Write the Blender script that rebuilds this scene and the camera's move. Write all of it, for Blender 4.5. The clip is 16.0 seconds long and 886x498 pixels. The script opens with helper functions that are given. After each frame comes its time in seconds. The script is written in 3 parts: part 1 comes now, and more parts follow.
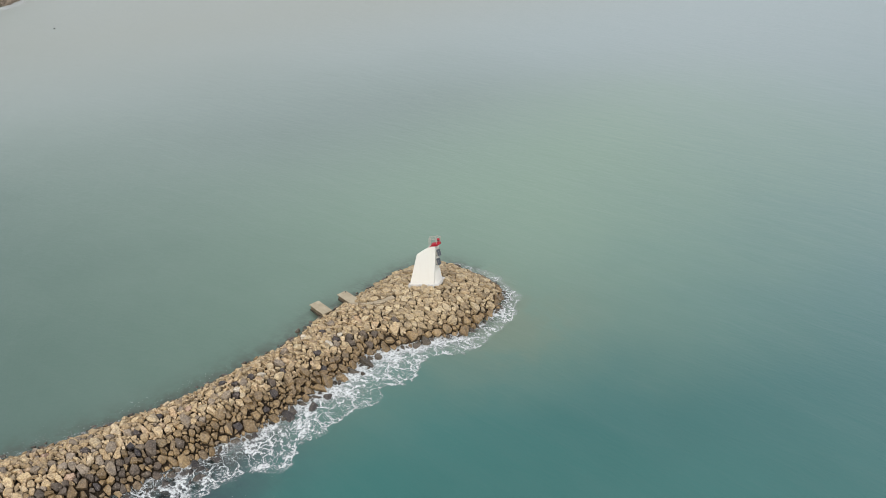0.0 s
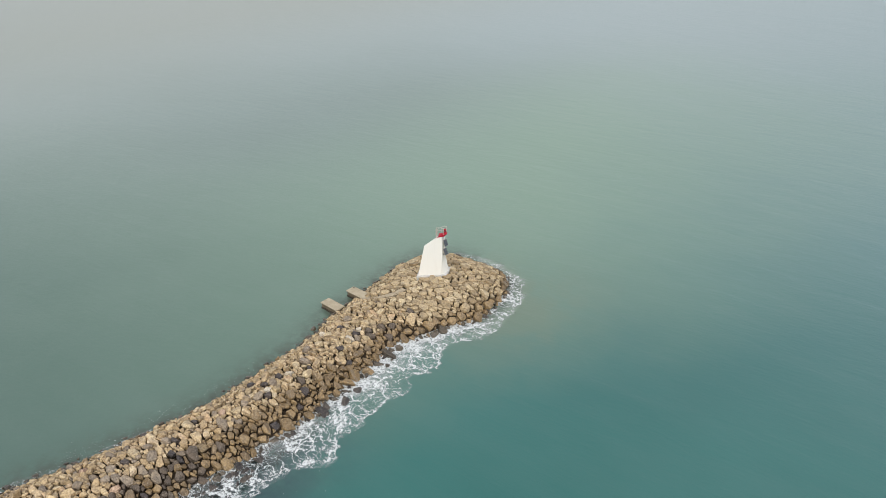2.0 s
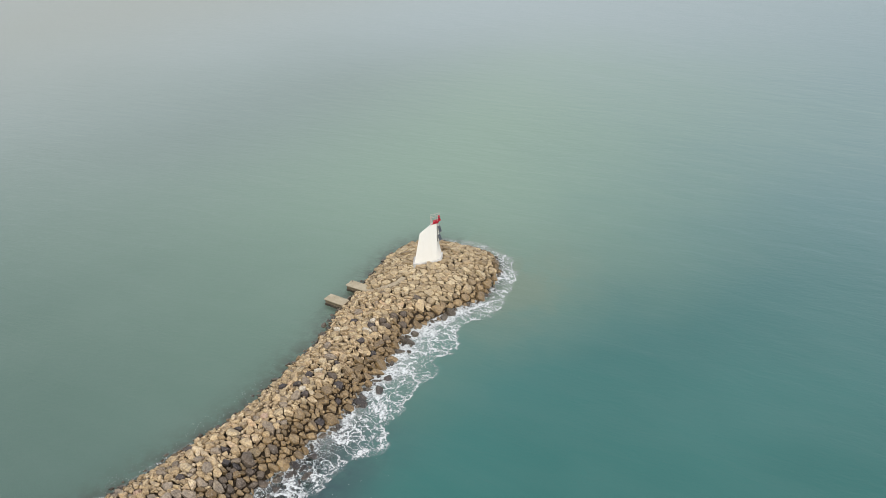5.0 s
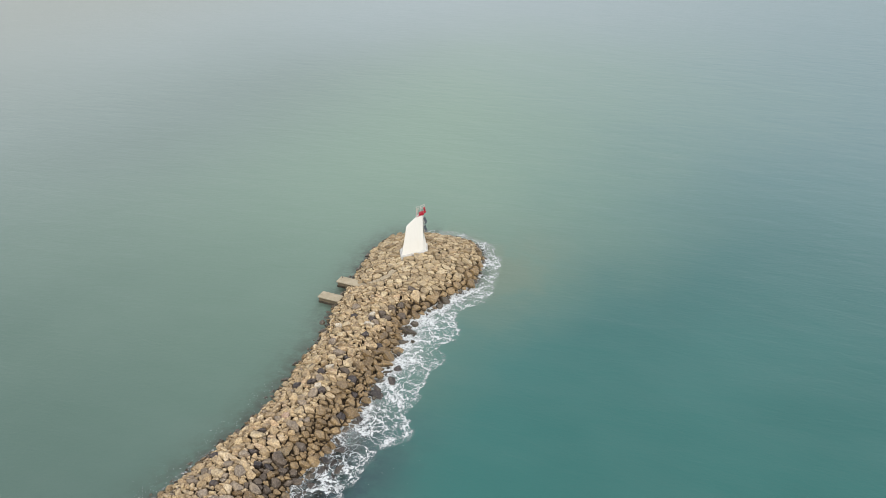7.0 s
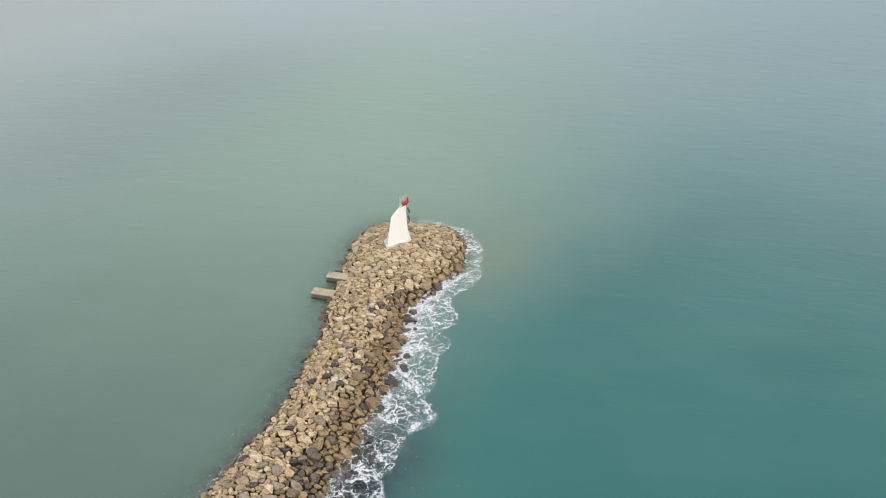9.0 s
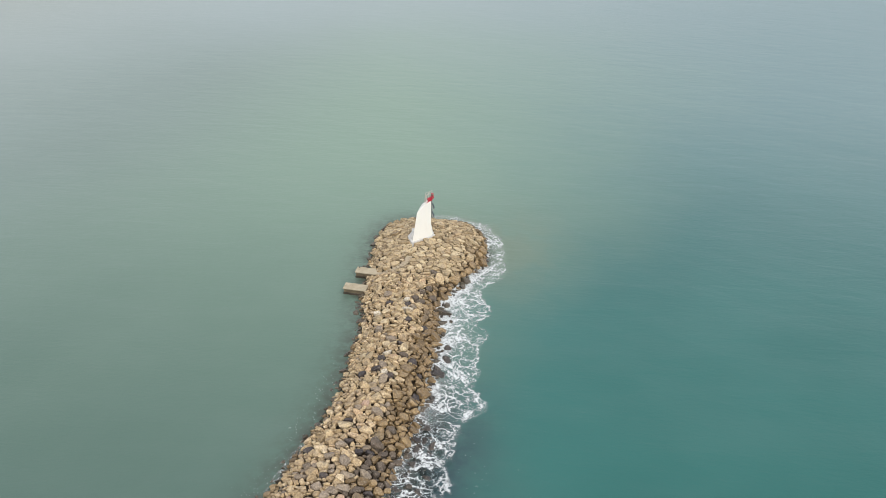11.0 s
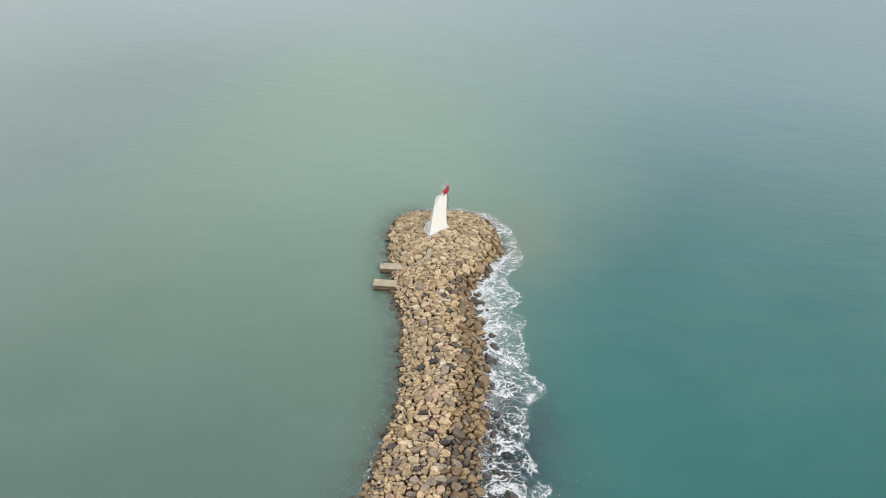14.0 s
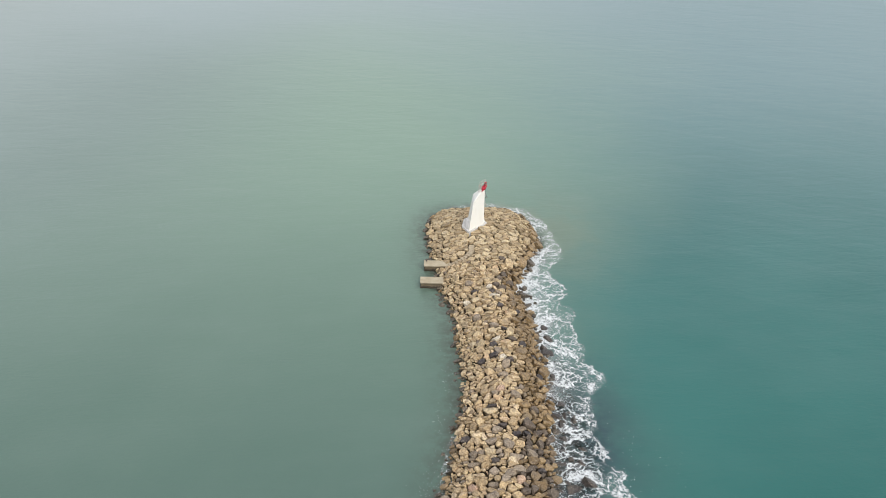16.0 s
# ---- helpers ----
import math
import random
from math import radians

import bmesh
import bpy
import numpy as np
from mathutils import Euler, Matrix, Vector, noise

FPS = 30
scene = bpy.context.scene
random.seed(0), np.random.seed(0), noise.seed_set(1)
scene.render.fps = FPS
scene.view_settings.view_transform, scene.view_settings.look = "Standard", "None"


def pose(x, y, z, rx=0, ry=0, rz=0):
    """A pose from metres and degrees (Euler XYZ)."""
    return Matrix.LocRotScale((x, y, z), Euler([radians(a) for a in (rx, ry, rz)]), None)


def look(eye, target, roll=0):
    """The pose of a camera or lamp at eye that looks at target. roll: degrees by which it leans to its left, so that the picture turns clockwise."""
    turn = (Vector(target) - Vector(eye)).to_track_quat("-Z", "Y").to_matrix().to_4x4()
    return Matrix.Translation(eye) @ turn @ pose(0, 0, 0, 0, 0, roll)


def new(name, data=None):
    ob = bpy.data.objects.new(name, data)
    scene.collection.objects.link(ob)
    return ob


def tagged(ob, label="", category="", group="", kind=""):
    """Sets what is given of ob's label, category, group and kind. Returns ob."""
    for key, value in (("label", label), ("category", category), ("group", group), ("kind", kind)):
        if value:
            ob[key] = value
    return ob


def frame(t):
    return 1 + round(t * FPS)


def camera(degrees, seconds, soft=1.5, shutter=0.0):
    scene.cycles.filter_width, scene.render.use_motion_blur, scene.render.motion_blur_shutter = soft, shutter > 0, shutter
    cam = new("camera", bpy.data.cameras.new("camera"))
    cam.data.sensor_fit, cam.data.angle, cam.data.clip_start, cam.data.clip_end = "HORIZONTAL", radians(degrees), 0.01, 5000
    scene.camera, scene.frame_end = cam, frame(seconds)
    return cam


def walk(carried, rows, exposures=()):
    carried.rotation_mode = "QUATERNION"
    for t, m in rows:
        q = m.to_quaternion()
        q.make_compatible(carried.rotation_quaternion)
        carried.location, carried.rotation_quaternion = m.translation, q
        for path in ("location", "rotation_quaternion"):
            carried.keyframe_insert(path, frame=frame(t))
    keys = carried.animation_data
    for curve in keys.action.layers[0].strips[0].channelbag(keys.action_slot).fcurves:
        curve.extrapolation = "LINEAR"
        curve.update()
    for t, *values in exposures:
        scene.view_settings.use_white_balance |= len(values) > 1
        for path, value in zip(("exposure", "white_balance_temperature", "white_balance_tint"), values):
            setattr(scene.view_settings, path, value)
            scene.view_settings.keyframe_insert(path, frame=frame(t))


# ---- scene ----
cam = camera(69.3, 16.0, 0.70)
PATH = [
    (0, (45.459, -52.88, 44.273), (44.327, -51.524, 43.334), 0.5),
    (0.5, (44.284, -54.424, 44.302), (43.183, -53.045, 43.361), 0.3),
    (1, (43.047, -55.902, 44.334), (41.978, -54.501, 43.39), 0.1),
    (1.5, (41.729, -57.384, 44.389), (40.695, -55.958, 43.442), -0.1),
    (2, (40.345, -58.802, 44.453), (39.353, -57.35, 43.501), -0.3),
    (2.5, (38.938, -60.203, 44.533), (37.987, -58.725, 43.578), -0.2),
    (3, (37.495, -61.591, 44.625), (36.588, -60.088, 43.666), -0.5),
    (3.5, (35.992, -62.944, 44.726), (35.129, -61.419, 43.763), -0.5),
    (4, (34.405, -64.224, 44.855), (33.589, -62.677, 43.885), -0.9),
    (6.3, (26.753, -69.619, 46.104), (26.173, -67.989, 45.102), -0.4),
    (6.5, (26.03, -70.07, 46.135), (25.474, -68.432, 45.131), -0.5),
    (7, (24.078, -71.15, 46.203), (23.584, -69.495, 45.195), -0.5),
    (7.5, (22.033, -72.19, 46.265), (21.604, -70.519, 45.253), -0.3),
    (8, (19.904, -73.074, 46.322), (19.544, -71.389, 45.305), -0.1),
    (8.2, (19.034, -73.393, 46.344), (18.703, -71.705, 45.323), -0.2),
    (10.5, (8.805, -76.847, 47.192), (8.672, -75.143, 46.154), 1.3),
    (11, (6.555, -77.437, 47.263), (6.451, -75.731, 46.223), 1.6),
    (11.5, (4.233, -77.833, 47.319), (4.158, -76.128, 46.276), 1.5),
    (12, (1.8, -77.978, 47.392), (1.756, -76.274, 46.346), 1.7),
    (12.5, (-0.699, -78.052, 47.455), (-0.7, -76.35, 46.404), 2.0),
    (13, (-3.172, -78.204, 47.5), (-3.122, -76.505, 46.446), 2.4),
    (13.5, (-5.605, -78.35, 47.536), (-5.495, -76.654, 46.481), 2.7),
    (14, (-7.943, -78.449, 47.566), (-7.774, -76.759, 46.51), 3.0),
    (14.5, (-10.113, -78.534, 47.592), (-9.894, -76.851, 46.534), 2.9),
    (15, (-12.068, -78.62, 47.617), (-11.854, -76.937, 46.558), 2.0),
    (15.5, (-13.802, -78.667, 47.637), (-13.595, -76.982, 46.578), 1.5),
    (16, (-15.409, -78.723, 47.644), (-15.199, -77.039, 46.584), 1.7),
]
walk(cam, [(t, look(eye, target, roll)) for t, eye, target, roll in PATH],
     [(0, -0.06), (4, 0.0), (7, 0.05), (11, 0.08), (16, 0.09)])


# ---- light ----
SUN_DIR = Vector((0.30, -0.62, 0.74)).normalized()
world = bpy.data.worlds.new("overcast_sky")
scene.world = world
world.use_nodes = True
wt = world.node_tree
wt.nodes.clear()
w_out = wt.nodes.new("ShaderNodeOutputWorld")
w_sky = wt.nodes.new("ShaderNodeTexSky")
w_sky.sky_type, w_sky.sun_disc = "NISHITA", False
w_sky.sun_elevation = math.asin(SUN_DIR.z)
w_sky.sun_rotation = math.atan2(SUN_DIR.x, SUN_DIR.y)
w_sky.dust_density, w_sky.air_density = 4.0, 1.0
w_hsv = wt.nodes.new("ShaderNodeHueSaturation")
w_hsv.inputs["Saturation"].default_value = 0.35
w_bg = wt.nodes.new("ShaderNodeBackground")
w_bg.inputs["Strength"].default_value = 0.05
w_cloud = wt.nodes.new("ShaderNodeBackground")
w_cloud.inputs["Color"].default_value = (0.925, 0.942, 1.045, 1)
w_cloud.inputs["Strength"].default_value = 0.73
w_add = wt.nodes.new("ShaderNodeAddShader")
wt.links.new(w_sky.outputs[0], w_hsv.inputs["Color"])
wt.links.new(w_hsv.outputs[0], w_bg.inputs["Color"])
wt.links.new(w_bg.outputs[0], w_add.inputs[0])
wt.links.new(w_cloud.outputs[0], w_add.inputs[1])
wt.links.new(w_add.outputs[0], w_out.inputs["Surface"])

sun_data = bpy.data.lights.new("sun", "SUN")
sun_data.energy, sun_data.angle, sun_data.color = 1.35, radians(55), (1.0, 0.95, 0.87)
sun = new("sun", sun_data)
sun.matrix_world = look(SUN_DIR * 200, (0, 0, 0))


# ---- materials ----
class Mat:
    """A node material with a Principled surface and short helpers."""

    def __init__(self, name):
        self.m = bpy.data.materials.new(name)
        self.m.use_nodes = True
        self.t = self.m.node_tree
        self.b = self.t.nodes["Principled BSDF"]

    def node(self, kind, operation="", feature="", attribute_name="", data_type="", blend_type=""):
        n = self.t.nodes.new(kind)
        if operation:
            n.operation = operation
        if feature:
            n.feature = feature
        if attribute_name:
            n.attribute_name = attribute_name
        if data_type:
            n.data_type = data_type
        if blend_type:
            n.blend_type = blend_type
        return n

    def link(self, a, b):
        self.t.links.new(a, b)

    def coords(self, scale=(1, 1, 1), rot=0.0):
        g = self.node("ShaderNodeNewGeometry")
        mp = self.node("ShaderNodeMapping")
        mp.inputs["Scale"].default_value = scale
        mp.inputs["Rotation"].default_value = (0, 0, rot)
        self.link(g.outputs["Position"], mp.inputs["Vector"])
        return mp.outputs[0]

    def noise(self, scale, detail=3.0, rough=0.55, vec=None, dist=0.0):
        n = self.node("ShaderNodeTexNoise")
        n.inputs["Scale"].default_value = scale
        n.inputs["Detail"].default_value = detail
        n.inputs["Roughness"].default_value = rough
        n.inputs["Distortion"].default_value = dist
        self.link(vec if vec is not None else self.coords(), n.inputs["Vector"])
        return n.outputs["Fac"]

    def ramp(self, fac, *stops):
        r = self.node("ShaderNodeValToRGB")
        e = r.color_ramp.elements
        while len(e) < len(stops):
            e.new(0.5)
        for el, (p, c) in zip(e, stops):
            el.position = p
            el.color = c if len(c) == 4 else (*c, 1)
        self.link(fac, r.inputs[0])
        return r.outputs[0]

    def span(self, fac, a, b, lo=0.0, hi=1.0, smooth=True):
        n = self.node("ShaderNodeMapRange")
        n.interpolation_type = "SMOOTHSTEP" if smooth else "LINEAR"
        for i, v in zip((1, 2, 3, 4), (a, b, lo, hi)):
            n.inputs[i].default_value = v
        self.link(fac, n.inputs[0])
        return n.outputs[0]

    def math(self, op, a, b=0.0):
        n = self.node("ShaderNodeMath", operation=op)
        for i, v in enumerate((a, b)):
            if isinstance(v, (int, float)):
                n.inputs[i].default_value = v
            else:
                self.link(v, n.inputs[i])
        return n.outputs[0]

    def mix(self, fac, a, b, blend="MIX"):
        n = self.node("ShaderNodeMix", data_type="RGBA", blend_type=blend)
        for key, v in ((0, fac), (6, a), (7, b)):
            if isinstance(v, (int, float)):
                n.inputs[key].default_value = v
            elif isinstance(v, tuple):
                n.inputs[key].default_value = v
            else:
                self.link(v, n.inputs[key])
        return n.outputs[2]

    def bump(self, height, strength=0.3, distance=0.05, under=None):
        n = self.node("ShaderNodeBump")
        n.inputs["Strength"].default_value = strength
        n.inputs["Distance"].default_value = distance
        self.link(height, n.inputs["Height"])
        if under is not None:
            self.link(under, n.inputs["Normal"])
        return n.outputs[0]

    def done(self, color=None, rough=0.6, metal=0.0, normal=None, spec=0.5):
        if color is not None:
            if isinstance(color, tuple):
                self.b.inputs["Base Color"].default_value = color
            else:
                self.link(color, self.b.inputs["Base Color"])
        if isinstance(rough, (int, float)):
            self.b.inputs["Roughness"].default_value = rough
        else:
            self.link(rough, self.b.inputs["Roughness"])
        self.b.inputs["Metallic"].default_value = metal
        self.b.inputs["Specular IOR Level"].default_value = spec
        if normal is not None:
            self.link(normal, self.b.inputs["Normal"])
        return self.m


def stone_material(name, stops, island, rough=0.85, dirt=0.5, spec=0.3):
    """Quarry stone: a colour of its own for each piece, with grain, streaks and dirt."""
    k = Mat(name)
    if island:
        rnd = k.node("ShaderNodeNewGeometry").outputs["Random Per Island"]
    else:
        rnd = k.node("ShaderNodeObjectInfo").outputs["Random"]
    base = k.ramp(rnd, *stops)
    grain = k.noise(6.5, 6, 0.75)
    patch = k.noise(1.7, 4, 0.6)
    streak = k.noise(3.0, 4, 0.6, k.coords((1.0, 1.0, 3.5), 0.6))
    c = k.mix(k.span(grain, 0.40, 0.58, 0.52, 0.0), base, (0.28, 0.235, 0.19, 1), "MULTIPLY")
    c = k.mix(k.span(patch, 0.38, 0.62, 0.26, 0.0), c, (0.98, 0.90, 0.72, 1), "OVERLAY")
    c = k.mix(k.span(patch, 0.54, 0.76, 0.0, dirt), c, (0.10, 0.082, 0.062, 1))
    blotch = k.noise(2.6, 3, 0.6, k.coords((1, 1, 1), 1.1))
    c = k.mix(k.span(blotch, 0.57, 0.74, 0.0, 0.18), c, (0.30, 0.20, 0.13, 1))
    c = k.mix(k.span(streak, 0.6, 0.75, 0.0, 0.22), c, (0.42, 0.37, 0.30, 1))
    crack = k.node("ShaderNodeTexVoronoi", feature="DISTANCE_TO_EDGE")
    crack.inputs["Scale"].default_value = 1.3
    k.link(k.coords(), crack.inputs["Vector"])
    chip = k.node("ShaderNodeTexVoronoi", feature="F1")
    chip.inputs["Scale"].default_value = 2.1
    k.link(k.coords((1, 1, 1.4), 0.5), chip.inputs["Vector"])
    c = k.mix(k.span(k.noise(9.0, 3, 0.7), 0.56, 0.68, 0.0, 0.30), c, (0.66, 0.58, 0.46, 1))
    relief = k.math("ADD", k.math("ADD", k.math("MULTIPLY", grain, 0.6), k.math("MULTIPLY", patch, 0.9)), k.math("MINIMUM", k.math("MULTIPLY", crack.outputs["Distance"], 5.0), 0.6))
    hgt = k.math("ADD", k.math("MULTIPLY", chip.outputs["Distance"], 1.5), relief)
    return k.done(c, rough, 0.0, k.bump(hgt, 0.85, 0.075), spec)


DRY = [(0.0, (0.320, 0.244, 0.146)), (0.2, (0.485, 0.372, 0.226)), (0.4, (0.615, 0.486, 0.310)), (0.55, (0.345, 0.268, 0.172)),
       (0.70, (0.525, 0.404, 0.246)), (0.85, (0.685, 0.552, 0.376)), (1.0, (0.565, 0.404, 0.254))]
HEAD = [(0.0, (0.285, 0.220, 0.134)), (0.25, (0.490, 0.394, 0.250)), (0.45, (0.375, 0.298, 0.188)), (0.7, (0.615, 0.508, 0.340)),
        (0.85, (0.510, 0.410, 0.264)), (1.0, (0.412, 0.316, 0.196))]
# wet stone, darkened further to hold the east slope's shade
WET_SHADED = [(0.0, (0.150, 0.102, 0.048)), (0.4, (0.262, 0.184, 0.091)), (0.7, (0.345, 0.249, 0.129)), (1.0, (0.165, 0.122, 0.074))]
GREY = [(0.0, (0.225, 0.186, 0.142)), (0.5, (0.335, 0.282, 0.220)), (1.0, (0.275, 0.230, 0.176))]
DARK = [(0.0, (0.040, 0.035, 0.036)), (0.5, (0.062, 0.053, 0.052)), (1.0, (0.088, 0.072, 0.064))]
PALE = [(0.0, (0.58, 0.52, 0.42)), (1.0, (0.70, 0.64, 0.54))]
BROWN = [(0.0, (0.095, 0.075, 0.058)), (1.0, (0.140, 0.112, 0.085))]
PINK = [(0.0, (0.44, 0.31, 0.23)), (1.0, (0.50, 0.37, 0.28))]
WEED = [(0.0, (0.045, 0.039, 0.030)), (0.5, (0.085, 0.072, 0.053)), (1.0, (0.130, 0.108, 0.078))]
SLATE = [(0.0, (0.030, 0.027, 0.026)), (0.5, (0.052, 0.046, 0.042)), (1.0, (0.085, 0.072, 0.060))]
STONE = {}
for kind_name, table, gloss in (("dry", DRY, 0.88), ("head", HEAD, 0.88), ("wet", WET_SHADED, 0.5), ("grey", GREY, 0.85),
                                ("dark", DARK, 0.6), ("brown", BROWN, 0.7), ("pink", PINK, 0.85), ("slate", SLATE, 0.45), ("pale", PALE, 0.85), ("weed", WEED, 0.35)):
    for island in (False, True):
        STONE[kind_name, island] = stone_material(kind_name + "_stone" + ("_joined" if island else ""), table, island, gloss,
                                                  0.2 if kind_name == "pale" else 0.45, 0.25 if gloss > 0.8 else 0.5)


def shaded_core_material():
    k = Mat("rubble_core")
    # rubble taken near black: the gaps' shade between stones is in its colour
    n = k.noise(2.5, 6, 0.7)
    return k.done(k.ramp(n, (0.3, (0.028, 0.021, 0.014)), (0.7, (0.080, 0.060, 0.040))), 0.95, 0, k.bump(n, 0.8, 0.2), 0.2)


def concrete_material(name, a, b, rough=0.9):
    k = Mat(name)
    big, fine = k.noise(0.9, 5, 0.6), k.noise(14, 5, 0.7)
    streak = k.noise(2.2, 4, 0.6, k.coords((1, 1, 0.15)))
    c = k.mix(k.span(big, 0.35, 0.68), a, b)
    c = k.mix(k.span(streak, 0.55, 0.75, 0, 0.5), c, (a[0] * 0.5, a[1] * 0.48, a[2] * 0.43, 1))
    c = k.mix(k.span(fine, 0.4, 0.7, 0, 0.3), c, (a[0] * 0.6, a[1] * 0.6, a[2] * 0.58, 1))
    return k.done(c, rough, 0, k.bump(fine, 0.35, 0.02), 0.3)


def paint_material(name, color, rough=0.5, stain=0.18):
    k = Mat(name)
    run = k.noise(2.6, 5, 0.6, k.coords((1, 1, 0.12)))
    big, fine = k.noise(0.7, 4, 0.6), k.noise(30, 3, 0.6)
    c = k.mix(k.span(run, 0.52, 0.78, 0, stain), color, (color[0] * 0.62, color[1] * 0.56, color[2] * 0.47, 1))
    c = k.mix(k.span(big, 0.45, 0.75, 0, stain * 0.6), c, (color[0] * 0.8, color[1] * 0.78, color[2] * 0.73, 1))
    return k.done(c, rough, 0, k.bump(fine, 0.12, 0.01), 0.4)


SHADED_CORE = shaded_core_material()
WHITE = paint_material("white_render", (0.85, 0.836, 0.765, 1), 0.55, 0.08)
RED = paint_material("red_paint", (0.42, 0.010, 0.028, 1), 0.45, 0.25)
GALV = paint_material("galvanised_steel", (0.55, 0.50, 0.44, 1), 0.45, 0.3)
BLACK = paint_material("black_coat", (0.04, 0.04, 0.045, 1), 0.6, 0.1)
CONC = concrete_material("jetty_concrete", (0.39, 0.335, 0.232, 1), (0.49, 0.425, 0.305, 1))
# stained walls, also darkened to paint the shade on the jetty sides
CONC_WALL = concrete_material("stained_shaded_concrete", (0.135, 0.108, 0.070, 1), (0.205, 0.166, 0.108, 1))
CONC_DARK = concrete_material("wet_concrete", (0.050, 0.042, 0.030, 1), (0.085, 0.070, 0.050, 1), 0.5)
# plinth concrete; its grey also paints the shade of the side wall
PLINTH_AND_SHADE = concrete_material("plinth_concrete_shade", (0.54, 0.53, 0.50, 1), (0.67, 0.655, 0.62, 1))
PATH_CONC = concrete_material("path_concrete", (0.365, 0.302, 0.206, 1), (0.455, 0.380, 0.264, 1))
k = Mat("solar_cells")
CELLS = k.done((0.062, 0.076, 0.088, 1), 0.3, 0.0, None, 0.6)
k = Mat("lantern_glass")
k.b.inputs["Transmission Weight"].default_value = 0.7
GLASS = k.done((0.45, 0.16, 0.15, 1), 0.1)


def water_material():
    k = Mat("sea_water")
    pos = k.node("ShaderNodeNewGeometry").outputs["Position"]
    sep = k.node("ShaderNodeSeparateXYZ")
    k.link(pos, sep.inputs[0])
    warp = k.noise(0.018, 4, 0.55)
    warp2 = k.noise(0.055, 4, 0.6, k.coords((1, 1, 1), 0.4))
    # the silty plume lies to the north-west of a line that leaves the pier head
    ex, ey = EDGE_NORMAL
    side = k.math("ADD", k.math("MULTIPLY", sep.outputs[0], ex), k.math("MULTIPLY", sep.outputs[1], ey))
    side = k.math("ADD", side, k.math("MULTIPLY", k.math("SUBTRACT", warp, 0.5), 30.0))
    side = k.math("ADD", side, k.math("MULTIPLY", k.math("SUBTRACT", warp2, 0.5), 18.0))
    side = k.math("ADD", side, k.math("MULTIPLY", k.math("MAXIMUM", k.math("SUBTRACT", sep.outputs[1], 15.0), 0.0), 0.14))
    wide = k.math("ADD", 1.0, k.math("MULTIPLY", k.math("MAXIMUM", k.math("ADD", sep.outputs[1], 8.0), 0.0), 0.034))
    side = k.math("ADD", EDGE_AT, k.math("DIVIDE", k.math("SUBTRACT", side, EDGE_AT), wide))
    clear = k.span(side, EDGE_AT - 13.0, EDGE_AT + 14.0)
    silt = k.mix(k.span(warp2, 0.35, 0.7), SILT_A, SILT_B)
    north = k.math("ADD", sep.outputs[1], k.math("MULTIPLY", k.math("SUBTRACT", warp, 0.5), 25.0))
    silt = k.mix(k.span(north, -58.0, 38.0), silt, SILT_C)
    silt = k.mix(k.math("MULTIPLY", k.span(sep.outputs[0], -12.0, -75.0, 0.0, 0.8), k.span(sep.outputs[1], -45.0, 30.0)), silt, SILT_MID)
    # haze over the far water is painted in: paler and greyer with distance
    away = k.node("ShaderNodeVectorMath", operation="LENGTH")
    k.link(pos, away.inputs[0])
    silt = k.mix(k.span(k.math("ADD", away.outputs["Value"], k.math("MULTIPLY", k.math("SUBTRACT", warp, 0.5), 90.0)), 55.0, 210.0), silt, SILT_HAZE)
    silt = k.mix(k.span(sep.outputs[0], -60.0, -230.0), silt, HAZE_WEST)
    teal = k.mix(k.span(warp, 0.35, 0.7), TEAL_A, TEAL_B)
    # teal also fades northward, haze and sky sheen put into its colour
    teal = k.mix(k.span(sep.outputs[1], -45.0, 85.0), teal, TEAL_HAZE)
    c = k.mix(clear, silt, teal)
    near = k.node("ShaderNodeAttribute", attribute_name="stir").outputs["Fac"]
    c = k.mix(k.math("MULTIPLY", near, k.span(k.noise(0.13, 5, 0.62), 0.36, 0.56, 0.25, 1.0)), c, STIRRED)
    sunken = k.node("ShaderNodeAttribute", attribute_name="reef").outputs["Fac"]
    c = k.mix(k.math("MULTIPLY", sunken, k.span(k.noise(0.30, 4, 0.6), 0.36, 0.60, 0.55, 0.95)), c, REEF)
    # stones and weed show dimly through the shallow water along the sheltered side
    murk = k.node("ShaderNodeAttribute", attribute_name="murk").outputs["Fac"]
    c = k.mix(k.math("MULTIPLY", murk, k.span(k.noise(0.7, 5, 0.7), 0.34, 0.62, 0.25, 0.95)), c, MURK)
    streak = k.noise(0.05, 5, 0.6, k.coords((1.0, 3.2, 1), 0.5))
    c = k.mix(k.span(streak, 0.38, 0.68, 0.0, 0.03), c, (0.30, 0.36, 0.34, 1))
    rip = k.noise(0.8, 4, 0.62, k.coords((1.0, 3.0, 1), 0.75))
    run = k.node("ShaderNodeCombineXYZ")
    k.link(k.math("ADD", k.math("MULTIPLY", sep.outputs[0], 0.050), k.math("MULTIPLY", sep.outputs[1], 0.085)), run.inputs[0])
    k.link(k.math("ADD", k.math("MULTIPLY", sep.outputs[0], 0.017), k.math("MULTIPLY", sep.outputs[1], -0.010)), run.inputs[1])
    swell = k.noise(1.0, 3, 0.55, run.outputs[0])
    train = k.noise(0.30, 3, 0.5, k.coords((0.35, 1.4, 1), 0.35), 0.6)
    n0 = k.bump(swell, 0.22, 0.9)
    n1 = k.bump(train, 0.18, 0.5, n0)
    n2 = k.bump(k.math("ADD", rip, k.math("MULTIPLY", k.noise(2.6, 3, 0.6, k.coords((1.0, 2.0, 1), 0.6)), 0.35)), 0.22, 0.2, n1)
    m = k.done(c, 0.30, 0, n2, 0.5)
